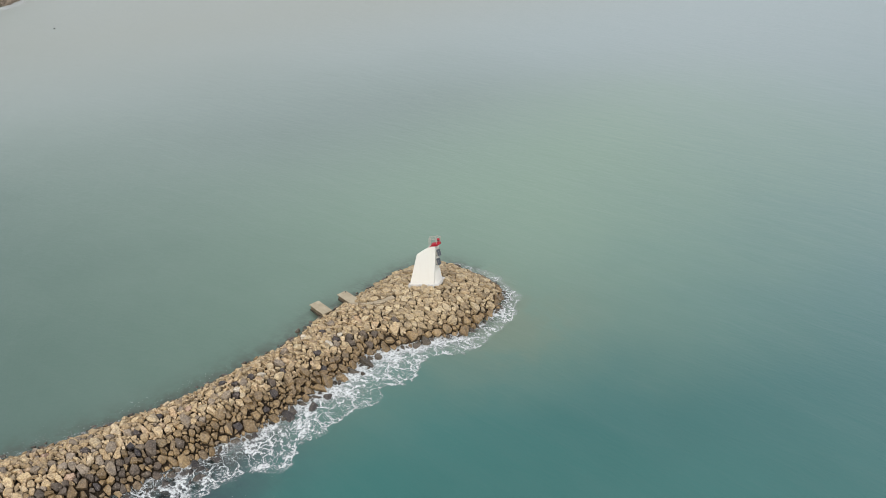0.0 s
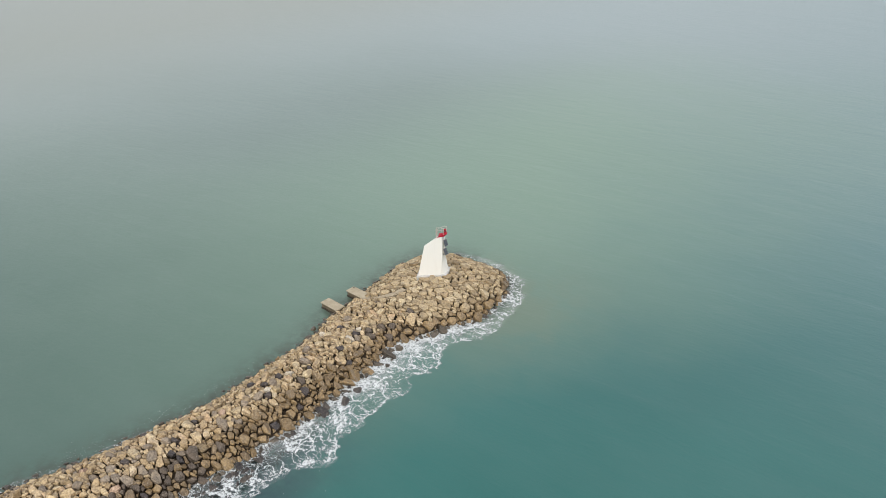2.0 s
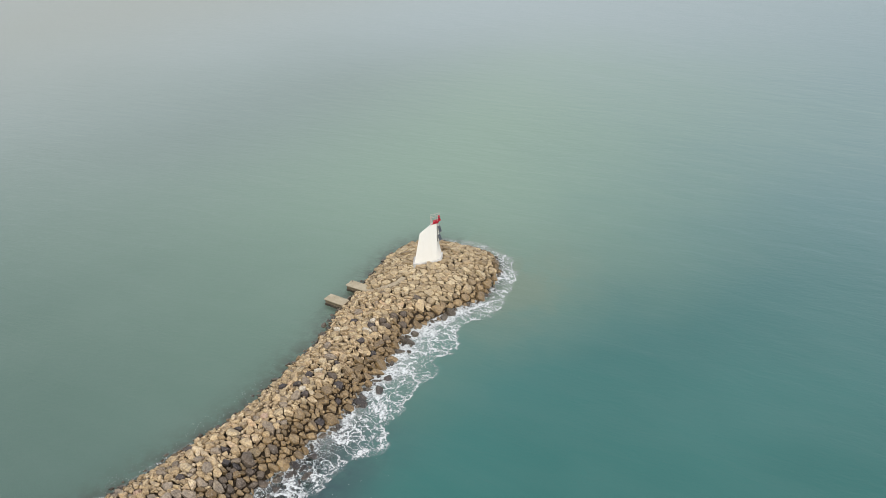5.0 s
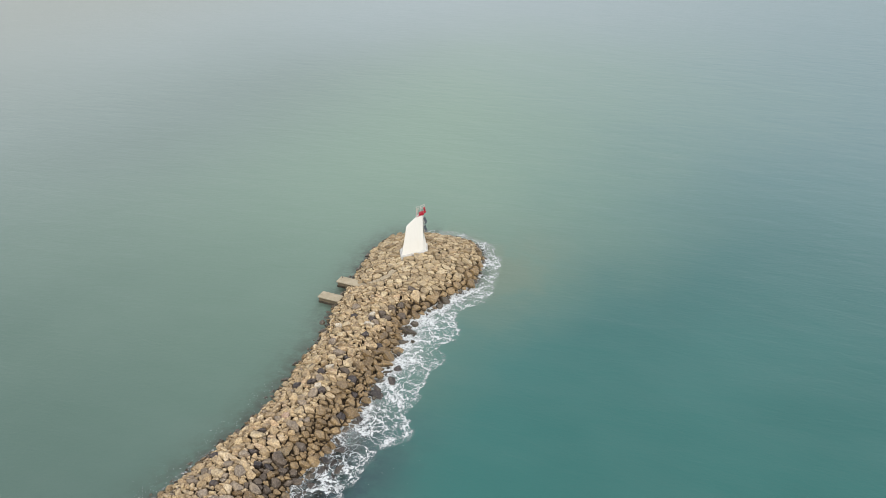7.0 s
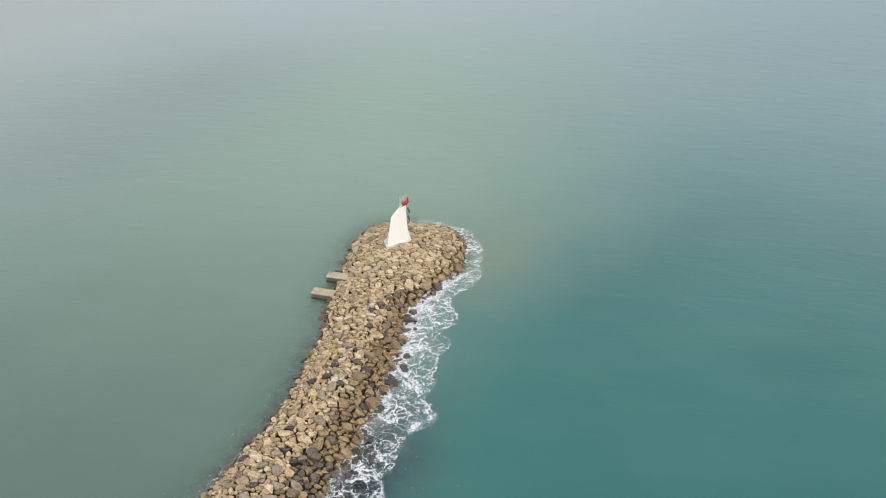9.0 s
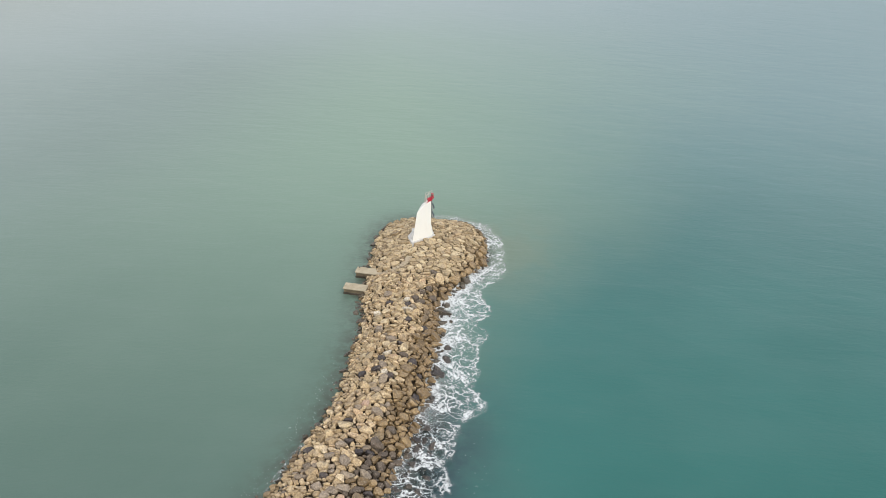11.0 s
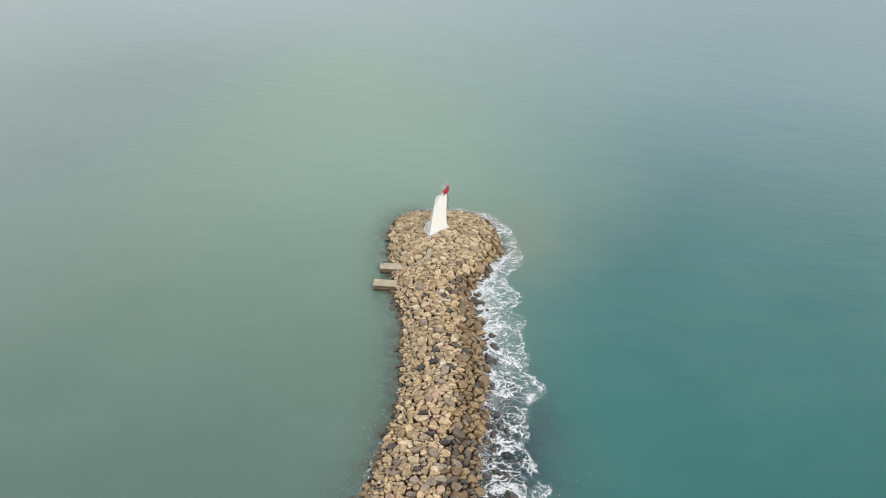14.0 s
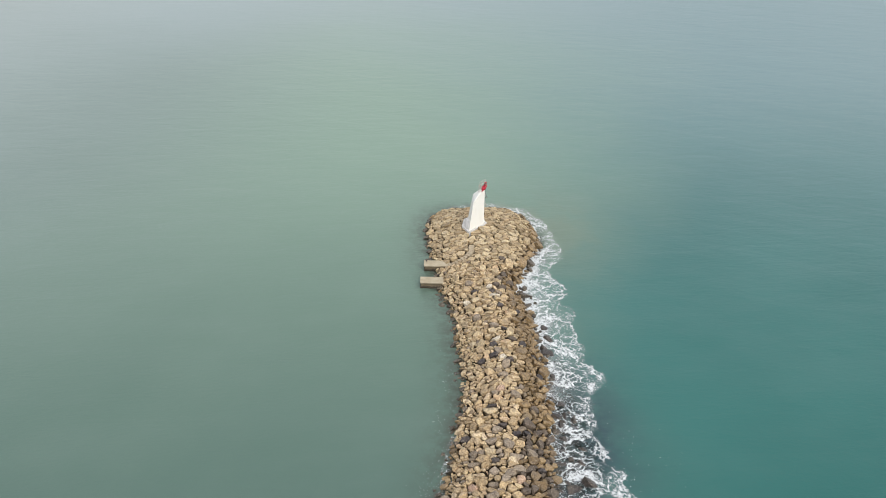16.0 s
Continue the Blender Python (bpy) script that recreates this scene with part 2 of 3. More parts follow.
    k.b.inputs["IOR"].default_value = 1.333
    shallow = k.node("ShaderNodeAttribute", attribute_name="shallow").outputs["Fac"]
    tr = k.node("ShaderNodeBsdfTransparent")
    tr.inputs["Color"].default_value = (0.58, 0.55, 0.50, 1)
    mx = k.node("ShaderNodeMixShader")
    k.link(k.math("MULTIPLY", shallow, k.span(k.noise(0.8, 4, 0.65), 0.3, 0.62, 0.25, 0.95)), mx.inputs[0])
    k.link(k.b.outputs[0], mx.inputs[1])
    k.link(tr.outputs[0], mx.inputs[2])
    out = [n for n in k.t.nodes if n.type == "OUTPUT_MATERIAL"][0]
    k.link(mx.outputs[0], out.inputs["Surface"])
    return m


def foam_material(name, amount=1.0):
    """White lace of bubbles: open between the threads; 'reach' runs from 0 at the stones to 1 at the outer edge."""
    k = Mat(name)
    reach = k.node("ShaderNodeAttribute", attribute_name="reach").outputs["Fac"]
    pos = k.coords()
    flat = k.node("ShaderNodeVectorMath", operation="MULTIPLY")
    k.link(pos, flat.inputs[0])
    flat.inputs[1].default_value = (0.78, 1.08, 0.0)
    for scale, push in ((0.22, 3.0), (0.75, 1.7), (2.6, 0.75)):
        w = k.node("ShaderNodeTexNoise")
        w.inputs["Scale"].default_value = scale
        w.inputs["Detail"].default_value = 3
        k.link(pos, w.inputs["Vector"])
        off = k.node("ShaderNodeVectorMath", operation="MULTIPLY_ADD")
        k.link(w.outputs["Color"], off.inputs[0])
        off.inputs[1].default_value = (push, push, 0.0)
        k.link(flat.outputs[0], off.inputs[2])
        flat = off
    lines = []
    for scale, fat, power in ((0.40, 1.0, 1.0), (0.85, 0.62, 0.95), (1.7, 0.32, 0.7)):
        v = k.node("ShaderNodeTexVoronoi", feature="DISTANCE_TO_EDGE")
        v.inputs["Scale"].default_value = scale
        k.link(flat.outputs[0], v.inputs["Vector"])
        d = k.math("DIVIDE", v.outputs["Distance"], scale)
        width = k.span(reach, 0.05, 1.0, 0.25 * fat * amount, 0.10 * fat * amount, False)
        gone = k.span(k.noise(0.36, 4, 0.65, k.coords((1, 1, 1), scale * 2)), 0.40, 0.62)
        width = k.math("MULTIPLY", width, gone)
        ratio = k.math("DIVIDE", d, k.math("ADD", width, 0.001))
        core = k.span(ratio, 0.30, 1.0, power, 0.0)
        halo = k.span(ratio, 0.3, 2.6, 0.30 * power, 0.0)
        lines.append(k.math("MAXIMUM", core, halo))
    lace = k.math("MAXIMUM", k.math("MAXIMUM", lines[0], lines[1]), lines[2])
    thick = k.math("SUBTRACT", k.noise(0.42, 6, 0.68), k.math("MULTIPLY", reach, 0.55))
    solid = k.span(thick, 0.32, 0.55, 0.0, 0.95 * amount)
    fine = k.noise(4.0, 5, 0.75)
    a = k.math("MULTIPLY", k.math("MAXIMUM", lace, solid), k.span(fine, 0.34, 0.56, 0.22, 1.0))
    # a thin milky veil between the threads
    veil = k.math("MULTIPLY", k.span(reach, 0.10, 0.70, 0.27 * amount, 0.03), k.span(k.noise(0.5, 4, 0.6, k.coords((1, 1, 1), 0.9)), 0.35, 0.62))
    a = k.math("MAXIMUM", a, veil)
    front = k.math("ADD", reach, k.math("MULTIPLY", k.math("SUBTRACT", k.noise(0.25, 5, 0.66), 0.5), 1.5))
    a = k.math("MULTIPLY", a, k.math("MULTIPLY", k.span(front, 0.70, 0.84, 1.0, 0.0), k.span(reach, 0.80, 0.97, 1.0, 0.0)))
    # a broken line along the farthest reach of the wash
    rim = k.span(k.math("ABSOLUTE", k.math("SUBTRACT", front, 0.78)), 0.015, 0.06, 0.9, 0.0)
    rim = k.math("MULTIPLY", rim, k.span(k.noise(0.5, 4, 0.7, k.coords((1, 1, 1), 2.2)), 0.42, 0.6, 0.0, min(1.0, 1.1 * amount)))
    a = k.math("MAXIMUM", a, k.math("MULTIPLY", k.math("MULTIPLY", rim, k.span(reach, 0.85, 0.97, 1.0, 0.0)), k.span(fine, 0.34, 0.52, 0.25, 1.0)))
    k.link(k.math("MULTIPLY", a, 0.94), k.b.inputs["Alpha"])
    return k.done((0.73, 0.76, 0.75, 1), 0.8, 0, k.bump(fine, 0.4, 0.05), 0.2)


# ---- plan of the breakwater ----
EDGE_NORMAL, EDGE_AT = (0.96, -0.28), 14.0
SILT_A, SILT_B, SILT_C = (0.081, 0.141, 0.114, 1), (0.095, 0.155, 0.126, 1), (0.190, 0.283, 0.214, 1)
TEAL_A, TEAL_B = (0.020, 0.115, 0.100, 1), (0.036, 0.146, 0.128, 1)
# far teal with the haze already in the colour
TEAL_HAZE = (0.118, 0.212, 0.212, 1)
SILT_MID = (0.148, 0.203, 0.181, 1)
# far and western tones: haze and sky reflection as water colour
SILT_HAZE = (0.236, 0.306, 0.292, 1)
HAZE_WEST = (0.232, 0.268, 0.218, 1)
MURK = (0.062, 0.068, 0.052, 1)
REEF = (0.036, 0.070, 0.078, 1)
STIRRED = (0.174, 0.206, 0.144, 1)

# waterline: y, west x, east x
SHORE = [(6.0, -6.0, 6.0), (-2, -8.1, 7.7), (-4.5, -8.1, 7.3), (-6.8, -7.9, 6.0), (-9.6, -7.7, 4.6), (-12, -7.7, 3.1),
         (-13.7, -7.6, 2.5), (-16.5, -6.8, 2.7), (-19, -6.5, 2.8), (-22.5, -6.8, 2.8), (-26, -6.8, 2.7), (-29.5, -7.0, 2.7),
         (-32, -7.45, 2.1), (-35, -8.1, 1.5), (-38.5, -9.1, 0.9), (-42.5, -10.3, 0.1), (-50, -13.3, -2.0), (-60, -17.6, -6.8),
         (-74, -25.0, -13.8)]
SY = [row[0] for row in SHORE[::-1]]
SW = [row[1] for row in SHORE[::-1]]
SE = [row[2] for row in SHORE[::-1]]
HEAD_X, HEAD_Y, HEAD_RX, HEAD_RY, HEAD_N = 0.0, 0.2, 8.15, 8.2, 2.65
CREST = 1.72


def rim(degrees):
    """The waterline of the blunt, round-cornered pier head, by bearing."""
    c, s = math.cos(radians(degrees)), math.sin(radians(degrees))
    r = (abs(c / HEAD_RX) ** HEAD_N + abs(s / HEAD_RY) ** HEAD_N) ** (-1 / HEAD_N)
    return HEAD_X + r * c, HEAD_Y + r * s


def inside(x, y):
    """Metres inside the waterline (negative in the water)."""
    d = (1 - (abs((x - HEAD_X) / HEAD_RX) ** HEAD_N + abs((y - HEAD_Y) / HEAD_RY) ** HEAD_N) ** (1 / HEAD_N)) * 8.2
    if y < 2:
        w, e = float(np.interp(y, SY, SW)), float(np.interp(y, SY, SE))
        slope = 0.93 if y > -42 else 0.88
        d = max(d, min(x - w, e - x, y + 74) * slope)
    return d


def level(x, y):
    """Height of the rubble under the armour stones."""
    d = inside(x, y)
    mound = 0.30 * math.exp(-((x + 0.9) ** 2 + (y - 0.1) ** 2) / 18)
    return CREST * math.tanh(d / 2.5) + mound if d > 0 else 0.62 * d


def surface_normal(x, y):
    h = 0.4
    return Vector((level(x - h, y) - level(x + h, y), level(x, y - h) - level(x, y + h), 2 * h)).normalized()


# ---- helpers for things ----
def thing(name, x, y, z, label, category, group="", kind="", rz=0.0):
    ob = new(name)
    ob.empty_display_size = 0.3
    ob.matrix_world = pose(x, y, z, 0, 0, rz)
    return tagged(ob, label, category, group, kind)


def mesh_from(bm, name, material, sharp=38):
    me = bpy.data.meshes.new(name)
    bm.normal_update()
    bm.to_mesh(me)
    bm.free()
    me.materials.append(material)
    me.polygons.foreach_set("use_smooth", [True] * len(me.polygons))
    me.set_sharp_from_angle(angle=radians(sharp))
    return me


def part(name, bm, material, parent, label="", sharp=38):
    """Links a bmesh, in the parent's own space, as one mesh object under it."""
    ob = new(name, mesh_from(bm, name, material, sharp))
    ob.parent = parent
    return tagged(ob, label)


def bevelled(bm, width=0.02, segments=1):
    bmesh.ops.bevel(bm, geom=list(bm.edges), offset=width, segments=segments, affect="EDGES", clamp_overlap=True)
    return bm


def prism(points, z0, z1, bevel=0.0):
    """An upright prism; a point may be (x, y) or, with lean, a pair of rings."""
    bm = bmesh.new()
    low = [bm.verts.new((x, y, z0)) for x, y in points]
    top = [bm.verts.new((x, y, z1)) for x, y in points]
    n = len(points)
    bm.faces.new(low[::-1])
    bm.faces.new(top)
    for i in range(n):
        bm.faces.new((low[i], low[(i + 1) % n], top[(i + 1) % n], top[i]))
    bmesh.ops.recalc_face_normals(bm, faces=bm.faces)
    return bevelled(bm, bevel) if bevel else bm


def box(x0, x1, y0, y1, z0, z1, bevel=0.015):
    return prism([(x0, y0), (x1, y0), (x1, y1), (x0, y1)], z0, z1, bevel)


def rod(a, b, r, sides=8):
    a, b = Vector(a), Vector(b)
    bm = bmesh.new()
    bmesh.ops.create_cone(bm, cap_ends=True, segments=sides, radius1=r, radius2=r, depth=(b - a).length)
    turn = (b - a).to_track_quat("Z", "Y").to_matrix().to_4x4()
    bmesh.ops.transform(bm, matrix=Matrix.Translation((a + b) / 2) @ turn, verts=bm.verts)
    return bm


def turned(profile, sides=20, x=0.0, y=0.0):
    """A turned body from (radius, height) pairs."""
    bm = bmesh.new()
    rings = [[bm.verts.new((x + r * math.cos(a), y + r * math.sin(a), z)) for a in
              (2 * math.pi * i / sides for i in range(sides))] for r, z in profile]
    for lo, hi in zip(rings, rings[1:]):
        for i in range(sides):
            bm.faces.new((lo[i], lo[(i + 1) % sides], hi[(i + 1) % sides], hi[i]))
    bm.faces.new(rings[0][::-1])
    bm.faces.new(rings[-1])
    return bm


# ---- the sea ----
def graded(lo, hi, step, far):
    """Grid lines: even between lo and hi, widening to far on both sides."""
    mid = list(np.arange(lo, hi + step / 2, step))
    out, d, p = [], step, 0.0
    while p < far:
        d *= 1.28
        p += d
        out.append(p)
    return [lo - v for v in out[::-1]] + mid + [mid[-1] + v for v in out]


def west_side(x, y):
    return x < (float(np.interp(y, SY, SW)) + float(np.interp(y, SY, SE))) / 2


def build_water():
    xs, ys = graded(-30, 16, 0.5, 2300), graded(-78, 14, 0.5, 2300)
    nx, ny = len(xs), len(ys)
    verts = [(x, y, 0.0) for y in ys for x in xs]
    faces = [(j * nx + i, j * nx + i + 1, (j + 1) * nx + i + 1, (j + 1) * nx + i) for j in range(ny - 1) for i in range(nx - 1)]
    me = bpy.data.meshes.new("water")
    me.from_pydata(verts, [], faces)
    a, b, r, m = [], [], [], []
    for x, y, _ in verts:
        if -40 < x < 60 and -90 < y < 60:
            d = -inside(x, y)
            west = west_side(x, y)
            reef = 0.0 if west else max(0.0, min(1.0, 1.15 - abs(y + 40) / 15))
            a.append(0.0 if west else
                     max(0.0, min(1.0, (1 + 0.5 * reef) * (1 - d / (1.9 + 2.6 * reef)))) ** (1.3 - 0.5 * reef) * (0.8 + 0.2 * reef))
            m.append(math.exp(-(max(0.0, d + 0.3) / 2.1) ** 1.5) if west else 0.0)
            r.append(0.0 if west else min(1.0, 1.5 * math.exp(-(max(0.0, d - 1.5) / 5.0) ** 2 - ((y + 38) / 9.0) ** 2)))
            plume = math.exp(-(((x - 12.5) / 6.5) ** 2 + ((y - 2) / 11) ** 2))
            b.append(max(0.0, min(1.0, 0.40 * plume + (0.45 * math.exp(-max(0.0, d) / 2.5) if d > -1 and x > 0 else 0))))
        else:
            a.append(0.0)
            b.append(0.0)
            r.append(0.0)
            m.append(0.0)
    for name, values in (("shallow", a), ("stir", b), ("reef", r), ("murk", m)):
        me.attributes.new(name, "FLOAT", "POINT").data.foreach_set("value", values)
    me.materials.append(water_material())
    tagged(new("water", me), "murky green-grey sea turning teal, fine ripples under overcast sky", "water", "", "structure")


build_water()


def foam_strip(name, line, widths, material, label, starts=(0.0, 0.0)):
    """Foam afloat along a line of (x, y), as wide outwards (to the line's right) as widths say."""
    pts = [Vector((*p, 0)) for p in line]
    at = [0.0]
    for p, q in zip(pts, pts[1:]):
        at.append(at[-1] + (q - p).length)
    n, m = int(at[-1] / 0.4), 18
    verts, faces, reach = [], [], []
    for i in range(n + 1):
        s = at[-1] * i / n
        p = Vector((np.interp(s, at, [v.x for v in pts]), np.interp(s, at, [v.y for v in pts]), 0))
        a = Vector((np.interp(s - 2, at, [v.x for v in pts]), np.interp(s - 2, at, [v.y for v in pts]), 0))
        b = Vector((np.interp(s + 2, at, [v.x for v in pts]), np.interp(s + 2, at, [v.y for v in pts]), 0))
        way = (b - a).normalized()
        out = Vector((way.y, -way.x, 0))
        wide = float(np.interp(i / n, np.linspace(0, 1, len(widths)), widths))
        wide *= 0.85 + 0.35 * noise.noise((s * 0.16, 3.1, 0)) + 0.25 * abs(math.sin(s * 0.37 + noise.noise((s * 0.1, 0, 5)) * 3))
        start = float(np.interp(i / n, np.linspace(0, 1, len(starts)), starts))
        for j in range(m + 1):
            v = -0.9 + (wide + 0.9) * j / m
            q = p + out * v
            z = 0.035 + 0.05 * max(0.0, noise.noise((q.x * 0.8, q.y * 0.8, 1.0)))
            verts.append((q.x, q.y, z))
            reach.append(start + (1 - start) * max(0.0, v / wide))
    for i in range(n):
        for j in range(m):
            k0 = i * (m + 1) + j
            faces.append((k0, k0 + 1, k0 + m + 2, k0 + m + 1))
    me = bpy.data.meshes.new(name)
    me.from_pydata(verts, [], faces)
    me.attributes.new("reach", "FLOAT", "POINT").data.foreach_set("value", reach)
    me.polygons.foreach_set("use_smooth", [True] * len(faces))
    me.materials.append(material)
    return tagged(new(name, me), label, "foam", "", "stuff")


FOAM, FOAM_THIN, FOAM_FAINT = foam_material("foam", 1.0), foam_material("thin_foam", 0.85), foam_material("faint_foam", 0.3)
east_line = [(float(np.interp(y, SY, SE)), y) for y in np.arange(-70, -7, 2.0)]
foam_strip("foam", east_line + [(6.4, -6.2)], [5, 5, 5, 5.5, 6.2, 7.2, 7.6, 7.4, 6.8, 6.0, 5.6, 5.6, 6.0, 6.2, 5.4, 3.6], FOAM,
           "white lacy surf foam washing along the boulders", (0.6, 0.6, 0.6, 0.56, 0.46, 0.30, 0.06, -0.16, -0.30, -0.25))
def head_arc(a0, a1):
    return [rim(a) for a in range(a0, a1, 6)]


foam_strip("foam", head_arc(-48, 66), [4.2, 4.0, 3.7, 3.4, 3.2, 2.9, 2.6], FOAM_THIN, "thin broken foam curls round the pier head", (-0.04, 0.16, 0.26, 0.45))
foam_strip("foam", head_arc(60, 132), [2.6, 2.4, 2.2, 1.8], FOAM_FAINT, "faint foam flecks behind the pier head", (0.5, 0.62))
west_line = [(float(np.interp(y, SY, SW)), y) for y in np.arange(-36, -66, -2.0)]
foam_strip("foam", west_line, [0.5, 0.8, 1.0, 1.1, 1.1], FOAM_FAINT, "thin broken foam at the sheltered waterline", (0.5, 0.5))


# ---- armour stones ----
def heightfield(name, x0, x1, y0, y1, step, drop):
    xs, ys = np.arange(x0, x1 + 0.01, step), np.arange(y0, y1 + 0.01, step)
    nx = len(xs)
    verts, used = [], {}
    faces = []
    for j in range(len(ys) - 1):
        for i in range(nx - 1):
            if max(inside(xs[i + a], ys[j + b]) for a in (0, 1) for b in (0, 1)) < -7.0:
                continue
            quad = []
            for a, b in ((0, 0), (1, 0), (1, 1), (0, 1)):
                key = (i + a, j + b)
                if key not in used:
                    x, y = float(xs[key[0]]), float(ys[key[1]])
                    used[key] = len(verts)
                    verts.append((x, y, level(x, y) - drop + 0.12 * noise.noise((x * 0.9, y * 0.9, 0))))
                quad.append(used[key])
            faces.append(tuple(quad))
    me = bpy.data.meshes.new(name)
    me.from_pydata(verts, [], faces)
    me.materials.append(SHADED_CORE)
    me.polygons.foreach_set("use_smooth", [True] * len(faces))
    return me


PATH_LINE = [(-6.3, -8.7), (-4.7, -8.4), (-3.3, -7.6), (-2.5, -6.6), (-2.3, -5.1)]


def off_path(x, y):
    best = 9.0
    p = Vector((x, y))
    for a, b in zip(PATH_LINE, PATH_LINE[1:]):
        a, b = Vector(a), Vector(b)
        t = max(0.0, min(1.0, (p - a).dot(b - a) / (b - a).length_squared))
        best = min(best, (p - a - t * (b - a)).length)
    return best


DARK_AT = [(-3.5, -15.6), (-0.8, -18.5), (-1.2, -22.9), (-2.9, -25.6), (-4.6, -27.9), (-3.2, -27.3), (-1.7, -28.3), (0.5, -25.4),
           (1.4, -26.9), (1.4, -30.1), (-7.6, -38.0), (-1.8, -38.2), (-4.1, -37.2), (-5.4, -41.2), (-1.4, -42.1), (-4.6, -34.6),
           (-1.3, -15.5), (1.1, -19.4), (-2.9, -38.3)]
BROWN_AT = [(0.2, -12.7), (1.0, -11.7), (1.3, -8.6), (0.2, -14.6), (-0.6, -14.2), (-0.4, -35.1), (-0.6, -24.7), (1.5, -13.0)]
GREY_AT = [(-4.7, -37.6), (-3.4, -42.2), (-5.7, -42.3), (-2.6, -26.6), (-2.2, -29.0), (-2.0, -40.5), (-5.5, -38.9), (-4.0, -39.5),
           (-4.0, -20.6), (-6.0, -43.6), (-2.4, -22.5)]
PALE_AT = [(-1.65, -14.75), (-1.2, -16.55), (-2.4, -24.7), (-2.2, -27.7), (-4.7, -17.4)]
LIGHT_AT = [(-4.8, -35.2), (-2.5, -31.4), (-5.7, -40.1), (-7.1, -29.7), (-1.5, -36.2)]
PINK_AT = [(-7.9, -43.7), (-3.6, -43.3), (-3.4, -32.4)]


def stretch(y):
    """Blocks lie a little longer across the breakwater than along it."""
    return 1.30 + 0.08 * max(0.0, min(1.0, (-7 - y) / 4))


def throw_stones():
    """Centres and radii of the armour stones, thrown until the mound is covered."""
    rnd = random.Random(7)
    cell, grid, out = 1.5, {}, []

    def fits(x, y, r, tight):
        i, j = int(x // cell), int(y // cell)
        k = stretch(y)
        for a in (-1, 0, 1):
            for b in (-1, 0, 1):
                for u, v, s, _ in grid.get((i + a, j + b), ()):
                    if (u - x) ** 2 / k + (v - y) ** 2 * k < (tight * (r + s)) ** 2:
                        return False
        return True

    def put(x, y, r, kind):
        row = (x, y, r, kind)
        grid.setdefault((int(x // cell), int(y // cell)), []).append(row)
        out.append(row)

    for table, kind, r in ((DARK_AT, "dark", 0.38), (BROWN_AT, "brown", 0.45), (GREY_AT, "grey", 0.48), (PALE_AT, "pale", 0.36),
                           (LIGHT_AT, "light", 0.60), (PINK_AT, "pink", 0.46)):
        for x, y in table:
            put(x, y, r, kind)
    put(2.0, -29.3, 0.66, "tan")
    # keep the stones clear of the path
    for (ax, ay), (bx, by) in zip(PATH_LINE, PATH_LINE[1:]):
        for i in range(7):
            u, v = ax + (bx - ax) * i / 6, ay + (by - ay) * i / 6
            grid.setdefault((int(u // cell), int(v // cell)), []).append((u, v, 0.34, "path"))
    for tries, lo, hi, tight in ((4500, 0.50, 0.66, 1.0), (18000, 0.35, 0.50, 0.97), (52000, 0.24, 0.35, 0.94), (62000, 0.14, 0.24, 0.90)):
        for _ in range(tries):
            y = rnd.uniform(-74, 10.5)
            x = rnd.uniform(-9.5, 9.5) if y > -12 else rnd.uniform(-10, 6) if y > -36 else rnd.uniform(-27, 4)
            d = inside(x, y)
            if d < (-2.6 if x > -3 and y < -34 else -1.2 if x > -3 else -2.4) or off_path(x, y) < 0.55:
                continue
            if d < 0 and rnd.random() > math.exp(d * 1.3) and not (x > -3 and -52 < y < -34):
                continue
            if -2.75 < x < 0.9 and -3.2 < y < 1.9 and abs(y - x - 0.3) < 1.5:
                continue
            if d < -0.25 and x > -3 and y < -9 and rnd.random() < (0.985 if y > -33 else 0.93):
                continue
            r = rnd.uniform(lo, hi)
            west = x < float(np.interp(y, SY, SW)) + 1.9 and y < -4
            if west:
                r *= 0.66
            elif -11 < y < 1 and x > 1.5 and d < 4:
                r *= 1.14
            if d > 0:
                r *= 0.90 if y > -9 else 0.82
            if d < 0:
                r = min(r, 0.36)
            if fits(x, y, r, tight):
                put(x, y, r, "")
    return out, grid, cell


def cell_of(row, grid, cell):
    """The stone's share of the surface: a power cell, as a list of corners about its centre."""
    x, y, r, _ = row
    reach = r * 1.95 + 0.15
    wide = math.sqrt(stretch(y))
    poly = [(reach * wide * math.cos(a), reach / wide * math.sin(a)) for a in (math.pi * i / 4 + 0.3 for i in range(8))]
    i, j = int(x // cell), int(y // cell)
    for a in range(-2, 3):
        for b in range(-2, 3):
            for u, v, s, _ in grid.get((i + a, j + b), ()):
                dx, dy = u - x, v - y
                k = stretch((y + v) / 2)
                ax, ay = dx / k, dy * k
                d2 = dx * ax + dy * ay
                if d2 < 1e-9 or d2 > (reach + s * 2) ** 2:
                    continue
                skew = math.sin(12.9898 * (x + u) + 78.233 * (y + v)) * (1 if (x, y) < (u, v) else -1)
                lim = (d2 + r * r - s * s) / 2 + 0.19 * skew * d2
                cut = []
                for (px, py), (qx, qy) in zip(poly, poly[1:] + poly[:1]):
                    f, g = px * ax + py * ay - lim, qx * ax + qy * ay - lim
                    if f <= 0:
                        cut.append((px, py))
                    if f * g < 0:
                        t = f / (f - g)
                        cut.append((px + t * (qx - px), py + t * (qy - py)))
                poly = cut
                if len(poly) < 3:
                    return None
    return poly


